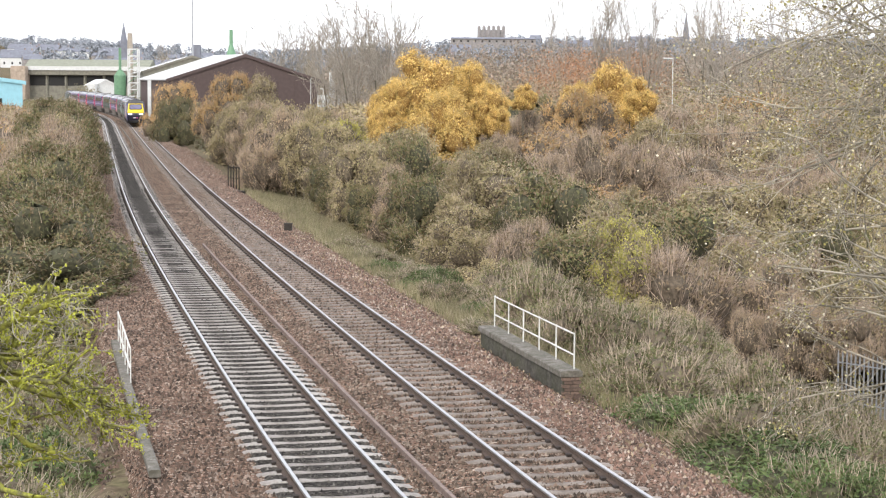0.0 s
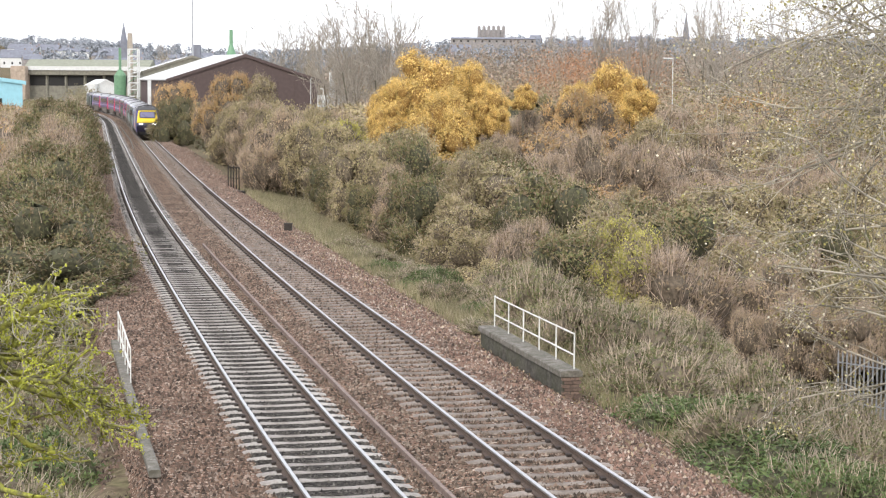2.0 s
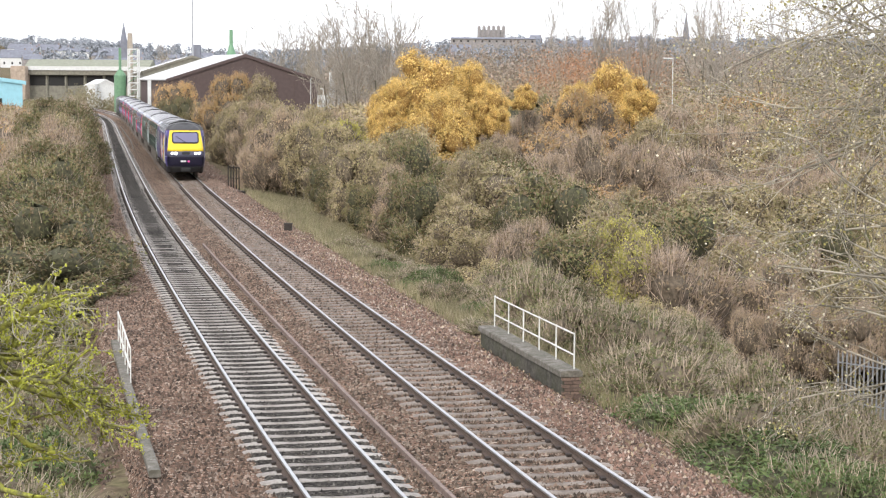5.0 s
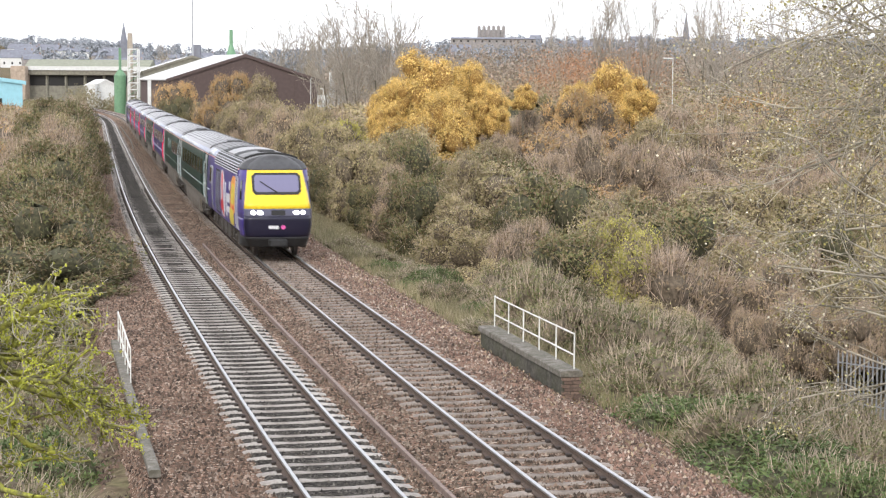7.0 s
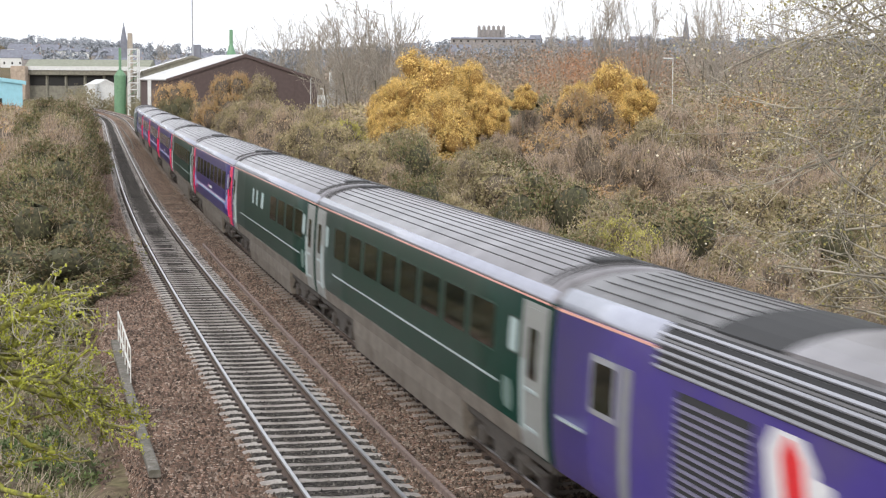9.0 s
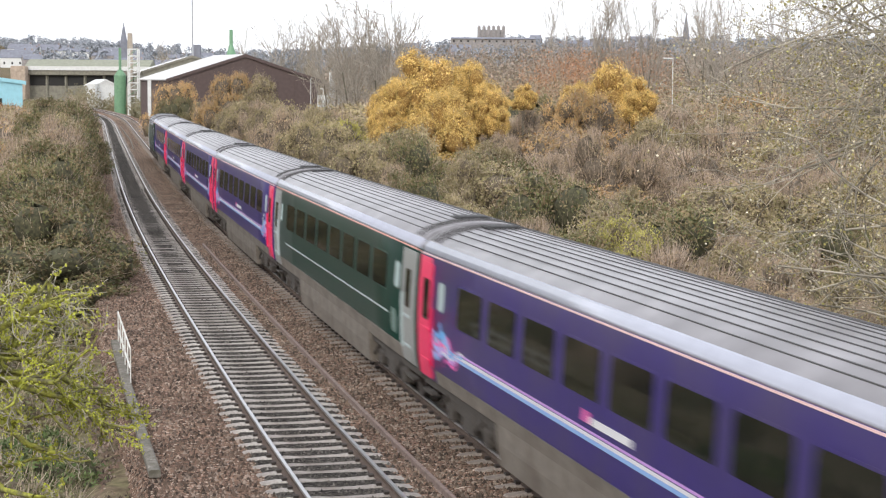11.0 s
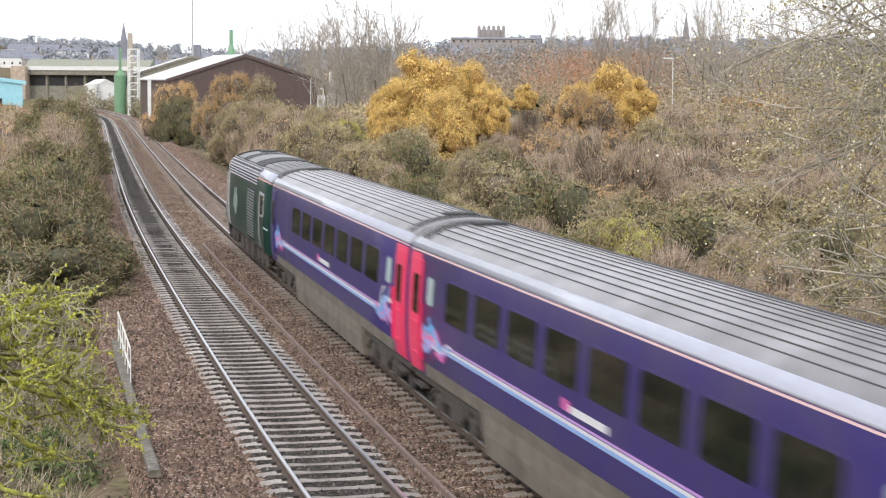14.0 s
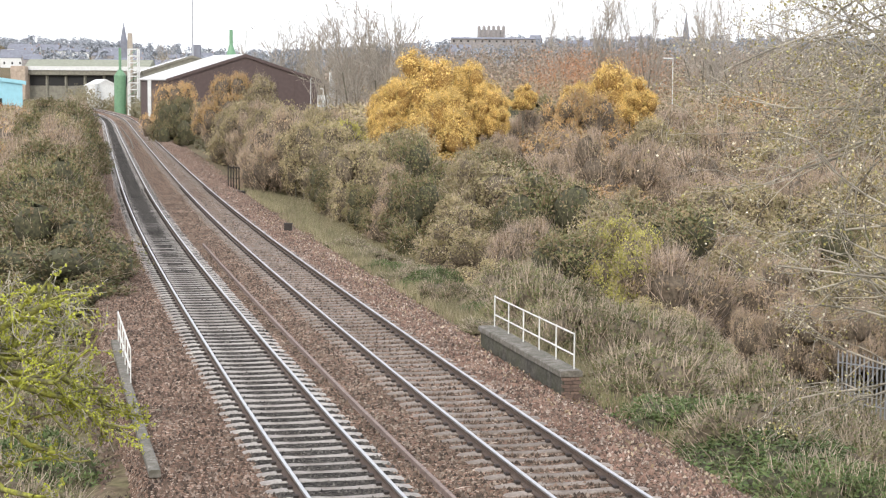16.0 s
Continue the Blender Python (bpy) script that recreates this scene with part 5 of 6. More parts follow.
def palisade(x0, y0, x1, y1, base0, base1, tall, label):
    fence = tagged(new("palisade_fence"), label, "fence", "palisade fences")
    a, b = Vector((x0, y0, base0)), Vector((x1, y1, base1))
    n = int((b - a).length / 0.155)
    d = (b - a).normalized()
    w = d * 0.034
    t = Vector((-d.y, d.x, 0)) * 0.012
    for k in range(n):
        p = a + (b - a) * (k / n)
        ring = lambda z, f: [p + Vector((0, 0, z)) - w * f - t, p + Vector((0, 0, z)) + t * 1.4, p + Vector((0, 0, z)) + w * f - t]
        part("pale", Geo().loft([ring(0, 1), ring(tall - 0.16, 1), ring(tall, 0.12)]), GALV, fence)
    for h in (0.4, tall - 0.4):
        part("rail_bar", Geo().tube(a + Vector((0, 0, h)) - t * 3, b + Vector((0, 0, h)) - t * 3, 0.03, n=4), GALV, fence)


palisade(13.4, 61.6, 15.23, 60, -4.45, -4.55, 2.1, "grey galvanised palisade fence at the foot of the bank")
palisade(10.97, 92, 12.93, 88, -5.92, -5.77, 2.1, "grey galvanised palisade fence glimpsed through scrub")


# ---- trees with limbs ----
def grow(rng, p, d, length, r, level, segs, tips, wob, rise, spread, kids, shrink, minr):
    """Adds a limb of several crooked lengths, and its side shoots."""
    n = 5 if level > 1 else 4
    step = length / n
    for k in range(n):
        d = d + rng.normal(size=3) * wob + np.array([0, 0, rise])
        d = d / np.linalg.norm(d)
        q = p + d * step
        r2 = max(minr, r * (1 - 0.55 / n))
        segs.append((p, q, r, r2))
        p, r = q, r2
        if level > 0:
            for _ in range(kids[level]):
                if rng.random() < 0.75:
                    e = d + rng.normal(size=3) * spread
                    grow(rng, p, e / np.linalg.norm(e), length * shrink * rng.uniform(0.6, 1.2), max(minr, r * 0.6), level - 1, segs, tips, wob, rise, spread, kids, shrink, minr)
        else:
            tips.append((p, d))
    return p, d


def lichen_tree():
    """The crooked lichen-grown tree whose limbs reach in over the left bank."""
    rng = np.random.default_rng(41)
    segs, tips = [], []
    root = np.array([-6.9, 22.5, -3.9])
    top = np.array([-6.3, 22.0, 4.7])
    trunk = [(root, root + (top - root) * 0.5 + [0.15, 0, 0], 0.2, 0.17), (root + (top - root) * 0.5 + [0.15, 0, 0], top, 0.17, 0.11)]
    for k in range(12):
        z = 2.2 + 1.3 * k / 11
        p = root + (top - root) * min(1, (z - root[2]) / (top[2] - root[2]))
        d = np.array([1, rng.uniform(-0.5, 0.5), rng.uniform(-0.3, 0.05)])
        grow(rng, p, d / np.linalg.norm(d), rng.uniform(1.8, 2.9), 0.06, 3, segs, tips, 0.3, 0.0, 0.75, [0, 1, 2, 2], 0.4, 0.0055)
    segs = [q for q in segs if max(q[0][0], q[1][0]) < -3.3 - 0.4 * abs(q[0][2] - 2.7) and 1.7 < q[1][2] < 4.35]
    tree = tagged(new("tree"), "crooked bare tree thick with yellow-green lichen", "tree")
    v, f = rods(trunk, 7)
    part("trunk", raw_mesh("trunk", v, f, LICHEN, True), None, tree)
    thick = [q for q in segs if q[2] > 0.011]
    thin = [q for q in segs if q[2] <= 0.011]
    v, f = rods(thick, 5)
    part("bough", raw_mesh("bough", v, f, LICHEN, True), None, tree, "lichen-covered limbs")
    v, f = rods(thin, 3)
    part("branchwork", raw_mesh("branchwork", v, f, PALE_TWIG), None, tree, "bare grey twigs")
    a = np.array([q[0] for q in segs])
    b = np.array([q[1] for q in segs])
    r = np.array([q[2] for q in segs])
    i = rng.choice(len(segs), 26000, p=(r + 0.004) / (r + 0.004).sum())
    p = a[i] + (b[i] - a[i]) * rng.random((26000, 1)) + units(rng, 26000) * (r[i] + 0.008)[:, None]
    keep = np.sin(p[:, 0] * 5 + p[:, 2] * 4) + np.sin(p[:, 1] * 6) > -0.7
    v, f = leaf_quads(rng, p[keep], units(rng, keep.sum()), 0.019, 0.7)
    part("lichen", raw_mesh("lichen", v, f, MOSS_LEAF), None, tree, "yellow-green lichen tufts")


def autumn_tree():
    """The thin autumn tree on the right whose twigs hang into the view."""
    rng = np.random.default_rng(52)
    segs, tips = [], []
    root, top = np.array([9.4, 33.5, -4.2]), np.array([9.0, 33.0, 9.6])
    trunk = [(root + (top - root) * k / 5, root + (top - root) * (k + 1) / 5, 0.2 - 0.03 * k, 0.17 - 0.03 * k) for k in range(5)]
    for k in range(34):
        z = 0.8 + 8.6 * (k + 0.5) / 34
        p = root + (top - root) * ((z - root[2]) / (top[2] - root[2]))
        d = np.array([-1, rng.uniform(-0.9, 0.9), rng.uniform(-0.5, 1.0)])
        ln = rng.uniform(2.6, 4.0) * (1.0 if z > 2.2 else 0.75)
        grow(rng, p, d / np.linalg.norm(d), ln, 0.032, 3, segs, tips, 0.16, -0.01, 0.6, [0, 1, 1, 1], 0.5, 0.005)
    for k in range(20):
        z = 5.6 + 3.8 * (k + 0.5) / 20
        p = root + (top - root) * ((z - root[2]) / (top[2] - root[2]))
        d = np.array([-1, rng.uniform(-0.9, 0.9), rng.uniform(-0.6, 0.5)])
        grow(rng, p, d / np.linalg.norm(d), rng.uniform(2.2, 4.2), 0.03, 3, segs, tips, 0.2, -0.02, 0.6, [0, 1, 1, 1], 0.5, 0.005)
    tree = tagged(new("tree"), "thin pale-twigged tree with sparse yellow and cream leaves", "tree")
    v, f = rods(trunk, 8)
    part("trunk", raw_mesh("trunk", v, f, BARK, True), None, tree)
    segs = [q for q in segs if min(q[0][0], q[1][0]) > 3.75]
    v, f = rods(segs, 3)
    part("branchwork", raw_mesh("branchwork", v, f, AUTUMN_TWIG), None, tree, "thin grey-brown branches")
    ends = np.array([t[0] for t in tips])
    ends = ends[ends[:, 0] > 3.75]
    i = rng.integers(0, len(ends), 12500)
    p = ends[i] + rng.normal(size=(12500, 3)) * 0.1
    v, f = leaf_quads(rng, p, units(rng, 12500), 0.024, 0.75)
    part("foliage", raw_mesh("foliage", v, f, leaf_mat("sparse_autumn_leaves", [(0.2, 0.18, 0.08), (0.34, 0.3, 0.1), (0.25, 0.18, 0.1), (0.42, 0.4, 0.12), (0.5, 0.44, 0.26), (0.6, 0.54, 0.4), (0.7, 0.65, 0.54)], 0.0)), None, tree)


lichen_tree()
autumn_tree()


def bare_tree(seed):
    rng = np.random.default_rng(seed)
    segs, tips = [], []
    for k in range(3):
        d = np.array([rng.normal() * 0.24, rng.normal() * 0.24, 1.0])
        grow(rng, np.array([rng.normal() * 0.25, rng.normal() * 0.25, -0.5]), d / np.linalg.norm(d), 13 * rng.uniform(0.75, 1.0), 0.12, 3, segs, tips, 0.07, 0.05, 0.42, [0, 2, 2, 2], 0.44, 0.021)
    tree = new("tree")
    v, f = rods([q for q in segs if q[2] > 0.08], 5)
    part("trunk", raw_mesh("trunk", v, f, BARK, True), None, tree)
    v, f = rods([q for q in segs if q[2] <= 0.08], 3)
    part("branchwork", raw_mesh("branchwork", v, f, HAZY_TWIG), None, tree)
    return tagged(tree, "tall bare winter tree on the skyline", "tree", "bare skyline trees")


BARE = [bare_tree(60 + k) for k in range(3)]
BARE_TOP = [max(v.co.z for c in t.children for v in c.data.vertices) for t in BARE]
first = set()
for k, (x, y, top) in enumerate(((-45.46, 430, 17.94), (-41.49, 430, 19.29), (-37.53, 430, 20.64), (-33.56, 430, 20.93), (-29.6, 430, 19.89), (-15.2, 255, 15.48), (-12.98, 250, 16.09), (-10.89, 246, 16.17), (-9.15, 244, 16.4), (-7.16, 248, 16.43), (-14.25, 252, 13.43), (-8.54, 255, 15.13))):
    i = k % 3
    z = float(ground_z(x, y))
    sc = 1.12 * (top - z) / BARE_TOP[i]
    m = Matrix.Translation((x, y, z)) @ Matrix.Rotation(k * 1.7, 4, "Z") @ Matrix.Diagonal((sc * 0.9, sc * 0.9, sc, 1))
    if i in first:
        copy_thing(BARE[i], m).matrix_basis = m
    else:
        BARE[i].matrix_basis = m
        first.add(i)
for k, (x, y, top) in enumerate(((18.99, 300, 19.42), (24.0, 305, 20.33), (28.21, 300, 20.78), (30.04, 298, 20.88), (33.04, 302, 20.53), (41.98, 290, 18.87), (44.03, 286, 19.86), (35.8, 252, 16.6), (39.7, 250, 17.4), (43.9, 247, 17.6), (48.9, 252, 18.0), (53.8, 250, 18.2), (58.9, 252, 17.8), (-88.69, 600, 19.9))):
    z = float(ground_z(x, y))
    sc = 1.2 * (top - z) / BARE_TOP[k % 3]
    m = Matrix.Translation((x, y, z)) @ Matrix.Rotation(k * 2.3, 4, "Z") @ Matrix.Diagonal((sc * 0.62, sc * 0.62, sc, 1))
    copy_thing(BARE[k % 3], m).matrix_basis = m


def wood(name, label, x0, x1, y0, y1, count, tall, leaf, colours, seed, per=130, clear=14):
    """Far woodland: many small crowns as one mass. x0, x1: slopes of the sight lines at its sides."""
    rng = np.random.default_rng(seed)
    y = y0 + (y1 - y0) * rng.random(count)
    x = (x0 + (x1 - x0) * rng.random(count)) * y
    s, off = along(x, y)
    ok = np.abs(off + 1.8) > clear
    x, y = x[ok], y[ok]
    n = len(x)
    z = ground_z(x, y)
    h = tall * (0.6 + 0.7 * rng.random(n))
    d = units(rng, n * per).reshape(n, per, 3)
    k = (0.55 + 0.45 * rng.random((n, per, 1)) ** 0.5)
    c = np.stack([x, y, z + h * 0.52], -1)[:, None]
    size = np.stack([h * 0.42, h * 0.42, h * 0.5], -1)[:, None]
    p = (c + d * k * size * (1 + 0.25 * np.sin(d[..., :1] * 6 + d[..., 2:] * 5))).reshape(-1, 3)
    v, f = leaf_tris(rng, p, d.reshape(-1, 3), leaf)
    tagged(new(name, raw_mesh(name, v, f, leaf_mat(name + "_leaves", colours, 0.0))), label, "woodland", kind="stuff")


DULL = [(0.3, 0.24, 0.17), (0.38, 0.29, 0.2), (0.44, 0.32, 0.23), (0.32, 0.28, 0.17), (0.26, 0.23, 0.14)]
wood("brown_woodland", "leafless brown woodland behind the railway", -0.048, 0.26, 180, 330, 460, 8.5, 0.14, DULL, 71, 850)
# Browns lightened so that the distance haze is in the colour.
wood("far_woodland", "brown woodland on rising ground, haze put in its colour", -0.06, 0.26, 330, 800, 560, 12.5, 0.27, [(0.3, 0.24, 0.19), (0.35, 0.265, 0.21), (0.26, 0.22, 0.175), (0.24, 0.225, 0.175)], 72, 600)
wood("orange_woodland", "rust-orange autumn woodland", 0.05, 0.11, 290, 420, 90, 11.5, 0.16, [(0.5, 0.25, 0.14), (0.44, 0.24, 0.13), (0.38, 0.23, 0.14)], 73, 800)
# Blue-grey leaf colours hold the haze of the distance.
wood("hill_woodland", "far hill trees, blue-grey from haze put in their colour", -0.26, 0.26, 1000, 1900, 900, 8.5, 1.0, [(0.27, 0.3, 0.34), (0.33, 0.35, 0.39), (0.24, 0.27, 0.3), (0.37, 0.37, 0.4)], 74, 150)
wood("works_scrub", "dull green bushes in front of the works", -0.27, -0.178, 510, 620, 90, 6.5, 0.3, [(0.2, 0.2, 0.12), (0.27, 0.24, 0.15), (0.28, 0.22, 0.15)], 77, 300, 9)
wood("left_woodland", "dull green bushes beyond the left bank", -0.228, -0.188, 215, 480, 170, 4.6, 0.14, [(0.2, 0.2, 0.1), (0.27, 0.24, 0.13), (0.28, 0.21, 0.13)], 75, 420, 9)
wood("lineside_scrub", "dark scrub beside the far bend of the line", -0.172, -0.115, 215, 480, 210, 5.0, 0.2, [(0.2, 0.2, 0.12), (0.26, 0.22, 0.14), (0.16, 0.17, 0.1)], 76, 420, 8)


# ---- buildings and far things ----
CLADDING = mat("dark_brown_cladding", (0.1, 0.07, 0.065), 0.7, spread=0.12, grain=0.5)
WHITE_ROOF = mat("pale_sheet_roof", (0.62, 0.62, 0.62), 0.5, spread=0.1, grain=0.3, dirt=(0.4, 0.38, 0.36), dirt_amount=0.5, dirt_scale=0.1)
GREY_WALL = mat("grey_works_wall", (0.23, 0.22, 0.18), 0.85, spread=0.2, grain=0.4)
DARK_GAP = mat("dark_opening", (0.03, 0.03, 0.03), 0.9)
GREEN_TANK = mat("green_painted_steel", (0.15, 0.29, 0.17), 0.5, spread=0.15, grain=0.8)
PALE_GREEN = mat("pale_green_roof", (0.25, 0.26, 0.2), 0.7, spread=0.15, grain=0.3)
OFF_WHITE = mat("white_sheet_wall", (0.66, 0.67, 0.66), 0.6, spread=0.08, grain=0.5)
CYAN_WALL = mat("pale_blue_sheet_wall", (0.3, 0.58, 0.68), 0.6, spread=0.08, grain=0.5)
# Far masonry, slate and brick: distance haze is mixed into these colours.
STONE = mat("grey_stone_haze_in_colour", (0.3, 0.28, 0.27), 0.9, spread=0.2, grain=0.2)
SLATE = mat("blue_slate_haze_in_colour", (0.2, 0.21, 0.25), 0.8, spread=0.15, grain=0.2)
BRICKWORK = mat("red_brick_haze_in_colour", (0.34, 0.28, 0.26), 0.9, spread=0.2, grain=0.3)


def gable_block(thing, length, width, eave, ridge, base, walls, roofing, thick=0.25):
    """A gabled shed along local y, its front gable at y = 0."""
    w = width / 2
    prof = [(-w, base), (w, base), (w, eave), (0, ridge), (-w, eave)]
    part("wall", Geo().loft([[(x, y, z) for x, z in prof] for y in (0, length)]), walls, thing)
    for e in (-1, 1):
        k = (ridge - eave) / w
        sec = [(0, ridge + 0.02), (e * (w + 0.5), eave - 0.5 * k + 0.02), (e * (w + 0.5), eave - 0.5 * k + thick), (0, ridge + thick)]
        part("roof", Geo().loft([[(x, y, z) for x, z in sec] for y in (-0.05, length + 0.4)]), roofing, thing)
        barge = [(0, ridge + thick + 0.03), (e * (w + 0.5), eave - 0.5 * k + thick + 0.03), (e * (w + 0.5), eave - 0.5 * k - 0.25), (0, ridge - 0.25)]
        part("bargeboard", Geo().loft([[(x, y, z) for x, z in barge] for y in (-0.3, -0.06)]), walls, thing)
    return thing


# the long dark shed
shed = tagged(new("warehouse"), "large dark brown shed with a pale sheet roof", "warehouse")
gable_block(shed, 15, 28.6, 7.13, 11.49, -2, CLADDING, WHITE_ROOF)
for k in range(9):
    x = -12.8 + 3.2 * k
    part("cladding_rib", Geo().box(x - 0.06, x + 0.06, -0.08, 0.02, -1.5, 7.13 - 0.1), CLADDING, shed)
shed.matrix_basis = pose(-35.6, 330, 0, rz=28)
side_shed = tagged(new("warehouse"), "lower works shed with pale roof behind the dark shed", "warehouse")
gable_block(side_shed, 60, 22, 9.01, 12.55, -2, GREY_WALL, WHITE_ROOF)
side_shed.matrix_basis = pose(-57.31, 420, 0, rz=11.5)
post = part("corner_post", Geo().box(-52.3, -51.7, 325.5, 326.1, -1, 7.01), OFF_WHITE, None)
tagged(post, "white post at the corner of the dark shed", "post")


def vent_stack(x, y, base, top, r, label):
    thing = tagged(new("flue_stack"), label, "chimney")
    h = top - base
    part("cone", Geo().tube((x, y, base), (x, y, base + h * 0.25), r, r * 0.75, 14).tube((x, y, base + h * 0.25), (x, y, base + h * 0.5), r * 0.75, r * 0.32, 14), GREEN_TANK, thing)
    part("pipe", Geo().tube((x, y, base + h * 0.5), (x, y, top), r * 0.32, r * 0.3, 10), GREEN_TANK, thing)


vent_stack(-39.76, 345, 11.4 - 0.6, 16.51, 1.1, "green funnel-shaped flue on the shed roof")

silo = tagged(new("silo"), "tall green steel silo with a conical top", "silo")
sx, sy = -73.7, 420
part("tank", Geo().tube((sx, sy, -1), (sx, sy, 8.16), 1.35, 1.35, 20).tube((sx, sy, 8.16), (sx, sy, 9.45), 1.35, 0.5, 20), GREEN_TANK, silo)
part("pipe", Geo().tube((sx, sy, 9.45), (sx, sy, 14.38), 0.32, 0.3, 10), GREEN_TANK, silo)

frame_tower = tagged(new("lattice_tower"), "white steel lattice tower with ladder beside the silo", "tower")
tx0, tx1, ty = -71.04, -68.87, 415
zt = 14.05
for x in (tx0, tx1):
    for y in (ty, ty + 2.2):
        part("leg", Geo().box(x - 0.13, x + 0.13, y - 0.13, y + 0.13, -1, zt), OFF_WHITE, frame_tower)
for k in range(9):
    z = 2 + (zt - 2) * k / 8
    for y in (ty, ty + 2.2):
        part("crossbar", Geo().box(tx0, tx1, y - 0.1, y + 0.1, z - 0.12, z + 0.12), OFF_WHITE, frame_tower)
    if k < 8:
        part("brace", Geo().tube((tx0, ty - 0.1, z), (tx1, ty - 0.1, z + (zt - 2) / 8), 0.08, n=4), GREEN_TANK if k % 2 else OFF_WHITE, frame_tower)
chimney = part("chimney", Geo().tube((-72.74, 428, -1), (-72.74, 428, 17.98), 0.75, 0.6, 14), mat("sandy_concrete_chimney", (0.4, 0.35, 0.29), 0.9, spread=0.15, grain=0.6))
tagged(chimney, "sandy concrete chimney behind the lattice tower", "chimney")

# the long works building across the line
works = tagged(new("works_building"), "long low works building with dark openings and pale eaves", "building")
wx0, wx1, wy = -146.33, -102.67, 640
wt = 10.93
part("wall", Geo().box(wx0, wx1, wy + 3, wy + 22, 0, wt - 0.2), GREY_WALL, works)
part("eaves", Geo().box(wx0 - 0.5, wx1 + 0.5, wy + 0.5, wy + 4, wt - 0.2, 12.11), OFF_WHITE, works)
part("fascia", Geo().box(wx0, wx1, wy + 1.0, wy + 3.2, 9.15, wt - 0.2), GREY_WALL, works)
part("roof", Geo().loft([[(wx0, wy + 4, 12.11), (wx0, wy + 12, 14.61), (wx0, wy + 22, wt)], [(wx1, wy + 4, 12.11), (wx1, wy + 12, 14.61), (wx1, wy + 22, wt)]]), PALE_GREEN, works)
for k in range(6):
    a = wx0 + 2 + (wx1 - wx0 - 4) * k / 6
    part("opening", Geo().box(a, a + (wx1 - wx0) / 6 - 1.6, wy + 2.9, wy + 3.02, 5.4, 8.95), DARK_GAP, works)
    part("column", Geo().box(a - 0.9, a - 0.3, wy + 2.2, wy + 2.9, 0, 9.15), GREY_WALL, works)
pier = part("end_pier", Geo().box(-149.4, -144.3, 636, 646, 0, 12.15, 0.2), mat("sandy_brick_pier", (0.42, 0.34, 0.27), 0.9, spread=0.2, grain=0.4))
tagged(pier, "sandy brick end wall of the works", "wall")

white_shed = tagged(new("shed"), "small white gabled shed beyond the bend", "shed")
gable_block(white_shed, 12, 6.4, 5.75, 7.3, -1, OFF_WHITE, OFF_WHITE)
white_shed.matrix_basis = pose(-102.57, 560, 0, rz=25)
tagged(part("site_cabin", Geo().box(-107.45, -104.89, 555, 560, -1, 6.24, 0.1), OFF_WHITE), "white box cabin beside the white shed", "cabin")
blue = tagged(new("works_shed"), "pale blue sheeted shed with a dark doorway", "shed")
gable_block(blue, 20, 14, 6.47, 7.41, -4, CYAN_WALL, WHITE_ROOF)
part("doorway", Geo().box(0.6, 4.2, -0.06, 0.05, -4, 4.23), DARK_GAP, blue)
part("window_strip", Geo().box(-2.4, -0.6, -0.06, 0.05, 5.36, 5.67), DARK_GAP, blue)
blue.matrix_basis = pose(-66.13, 258, 0, rz=14)
container = tagged(new("container"), "white site container by the shed", "container")
part("box", Geo().box(-18.04, -14.25, 262, 265, float(ground_z(-16.43, 262)) - 0.2, 4.89, 0.05), OFF_WHITE, container)
for k in range(8):
    x = -17.87 + 0.45 * k
    part("rib", Geo().box(x, x + 0.2, 261.95, 262.02, 0, 4.81), OFF_WHITE, container)


def lamp_post(x, y, top, arm, label):
    thing = tagged(new("lamp_post"), label, "street lamp", "lamp posts")
    z = float(ground_z(x, y))
    part("pole", Geo().tube((x, y, z - 0.2), (x, y, top), 0.07, 0.05, 8), OFF_WHITE, thing)
    part("lantern", Geo().box(min(x, x + arm), max(x, x + arm), y - 0.12, y + 0.12, top - 0.02, top + 0.14, 0.03), OFF_WHITE, thing)


lamp_post(-18.42, 255, 7.2, 0.4, "white lamp post near the container")
lamp_post(-17.67, 270, 5.75, -0.5, "short white lamp post near the container")
lamp_post(28.48, 230, 9.89, -1.2, "white lamp post with a side arm above the scrub")
lamp_post(-11.03, 215, 1.68, 0.3, "short white post among scrub")
for px, base, top in ((-16.8, 0, 8.27), (-16.4, 0, 7.27)):
    tagged(part("vent_pipe", Geo().tube((px, 273, base), (px, 273, top), 0.22, 0.2, 8), OFF_WHITE), "white vent pipe by the works", "pipe")
mast = tagged(new("radio_mast"), "very tall thin pale mast", "mast")
part("pole", Geo().tube((-70.79, 520, 0), (-70.79, 520, 60), 0.3, 0.22, 6), mat("pale_grey_mast_paint", (0.42, 0.44, 0.48), 0.6), mast)
tagged(part("water_tower", Geo().box(-95.08, -92.5, 700, 703, 0, 21.11, 0.1), SLATE), "grey block tower on the skyline", "tower")


def spire(x, y, base, shoulder, top, w, label):
    thing = tagged(new("church"), label, "church")
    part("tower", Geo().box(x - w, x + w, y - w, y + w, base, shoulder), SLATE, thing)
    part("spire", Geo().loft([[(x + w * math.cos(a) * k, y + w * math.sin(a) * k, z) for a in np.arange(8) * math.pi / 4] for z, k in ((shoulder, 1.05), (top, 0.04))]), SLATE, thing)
    for e in (-1, 1):
        part("pinnacle", Geo().tube((x + e * w * 0.95, y - w, shoulder), (x + e * w * 0.95, y - w, shoulder + w * 1.6), w * 0.2, 0.03, 6), SLATE, thing)


spire(-173.33, 1000, 0, 26.51, 39.16, 2.2, "dark grey church tower with a tall spire")
spire(195.91, 1500, 20, 50.95, 66.22, 2.0, "slim dark church spire on the hill")

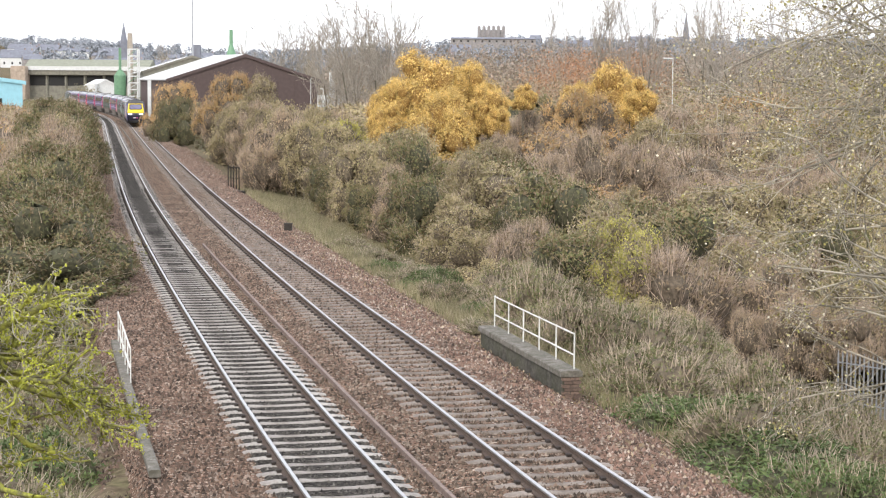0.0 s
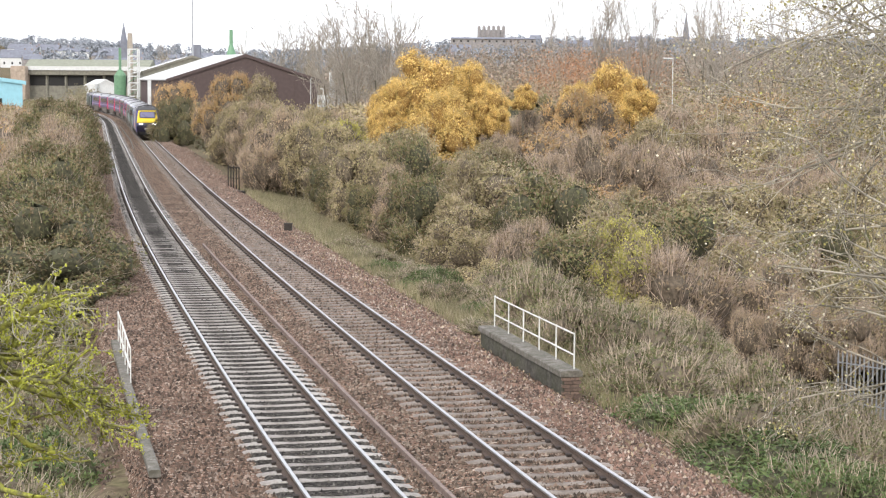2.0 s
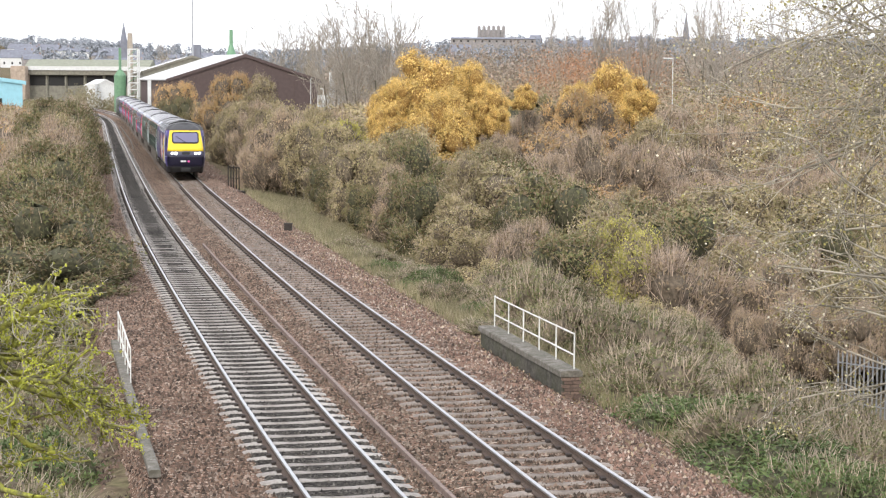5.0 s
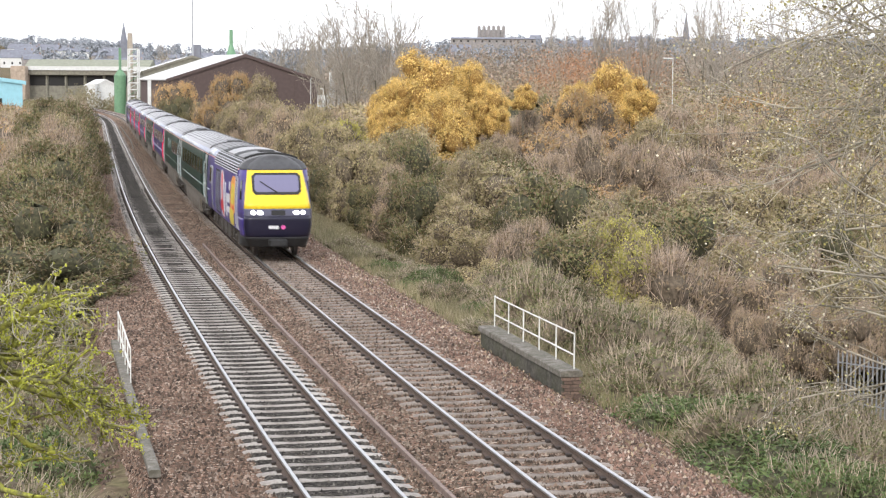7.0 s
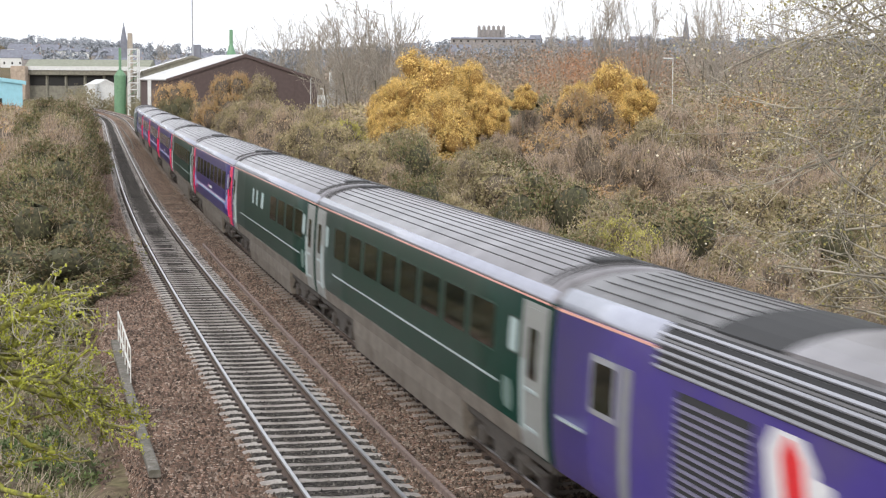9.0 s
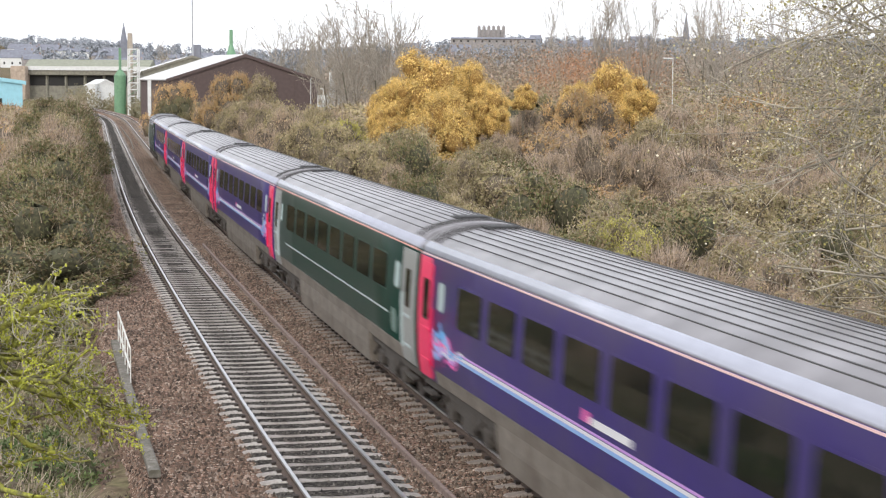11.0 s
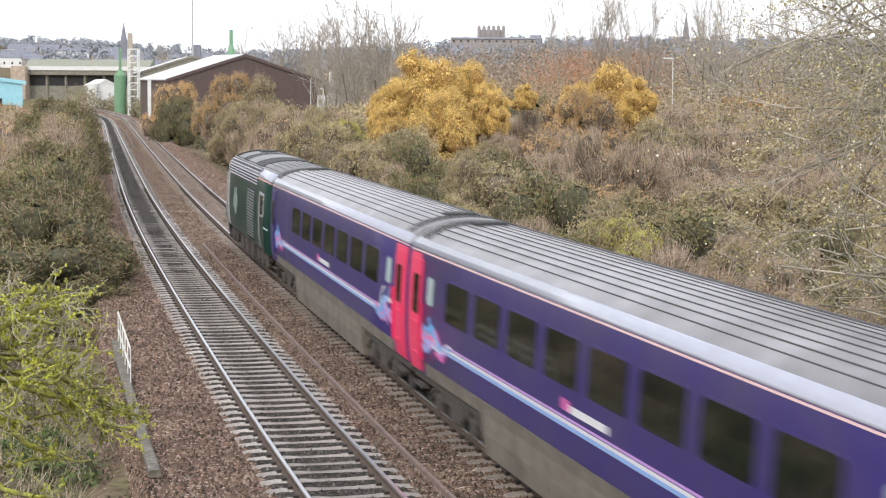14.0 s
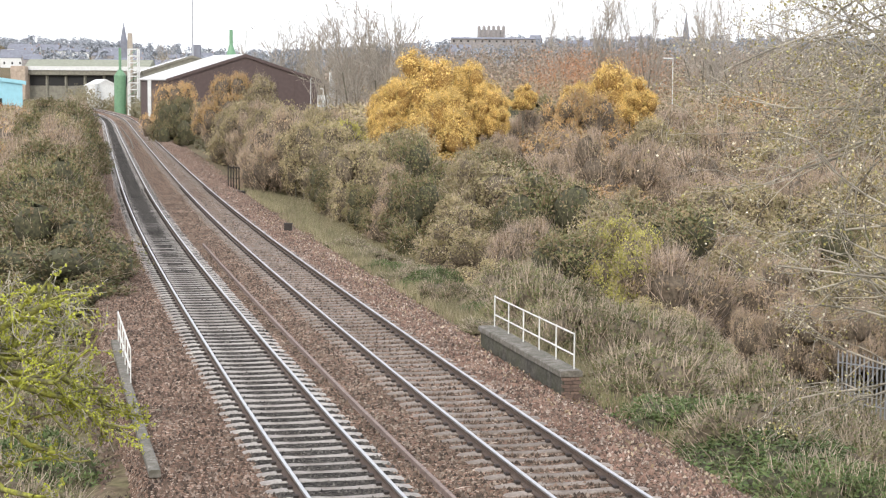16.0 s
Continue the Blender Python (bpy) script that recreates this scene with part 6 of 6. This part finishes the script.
# the turreted tower on the hill
tower = tagged(new("tower"), "broad stone tower with corner turrets on the far hill", "tower")
a, b, y = 26.24, 44.74, 1400
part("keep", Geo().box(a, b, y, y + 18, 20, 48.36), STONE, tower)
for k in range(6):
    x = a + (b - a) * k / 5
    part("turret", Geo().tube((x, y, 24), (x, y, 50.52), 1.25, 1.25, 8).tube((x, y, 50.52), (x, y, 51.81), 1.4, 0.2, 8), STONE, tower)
for k in range(4):
    x = a + 2.5 + 4.2 * k
    part("window", Geo().box(x, x + 1.2, y - 0.15, y + 0.1, 44.9, 47.06), DARK_GAP, tower)


def house(x, y, wide, deep, eave, ridge, walls, label, turn):
    thing = tagged(new("house"), label, "house", "far houses")
    z = float(ground_z(x, y))
    w = wide / 2
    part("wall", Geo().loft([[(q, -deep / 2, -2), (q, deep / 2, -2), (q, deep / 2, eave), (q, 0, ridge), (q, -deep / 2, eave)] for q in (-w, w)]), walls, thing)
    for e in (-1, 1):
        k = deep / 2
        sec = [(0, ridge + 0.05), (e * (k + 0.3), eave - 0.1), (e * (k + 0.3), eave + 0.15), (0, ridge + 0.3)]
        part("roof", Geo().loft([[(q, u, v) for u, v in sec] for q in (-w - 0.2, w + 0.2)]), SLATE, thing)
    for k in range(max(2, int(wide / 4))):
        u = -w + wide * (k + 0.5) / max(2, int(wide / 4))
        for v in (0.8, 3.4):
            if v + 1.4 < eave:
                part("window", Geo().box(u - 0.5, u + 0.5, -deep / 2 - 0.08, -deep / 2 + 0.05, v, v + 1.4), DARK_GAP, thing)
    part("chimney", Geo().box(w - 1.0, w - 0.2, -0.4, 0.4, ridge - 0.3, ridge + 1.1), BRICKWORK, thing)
    thing.matrix_basis = pose(x, y, z, rz=turn)


rnd = random.Random(77)
for k in range(30):
    y = rnd.uniform(880, 1300)
    a = rnd.uniform(-0.235, -0.12)
    house(a * y, y, rnd.uniform(8, 22), 8, rnd.uniform(4.5, 6.5), rnd.uniform(8, 9.5), rnd.choice([OFF_WHITE, STONE, BRICKWORK, OFF_WHITE]), "distant terraced house on the hillside", rnd.uniform(-25, 25))
for k in range(22):
    y = rnd.uniform(1250, 1750)
    a = rnd.uniform(-0.03, 0.2)
    house(a * y, y, rnd.uniform(9, 18), 9, rnd.uniform(5, 8), rnd.uniform(9, 11), rnd.choice([OFF_WHITE, STONE, BRICKWORK, STONE]), "distant house on the wooded hill", rnd.uniform(-25, 25))
long_block = tagged(new("college_building"), "long pale stone building beside the turreted tower", "building")
lx0, lx1 = 4.67, 68.28
part("wall", Geo().box(lx0, lx1, 1382, 1394, 18, 40.95), STONE, long_block)
part("roof", Geo().loft([[(x, 1381, 40.95), (x, 1388, 42.22), (x, 1395, 40.95)] for x in (lx0, lx1)]), SLATE, long_block)
for k in range(12):
    x = lx0 + 2.5 + (lx1 - lx0 - 5) * k / 11
    part("window", Geo().box(x - 0.7, x + 0.7, 1381.85, 1382.05, 38.39, 39.88), DARK_GAP, long_block)


motions()
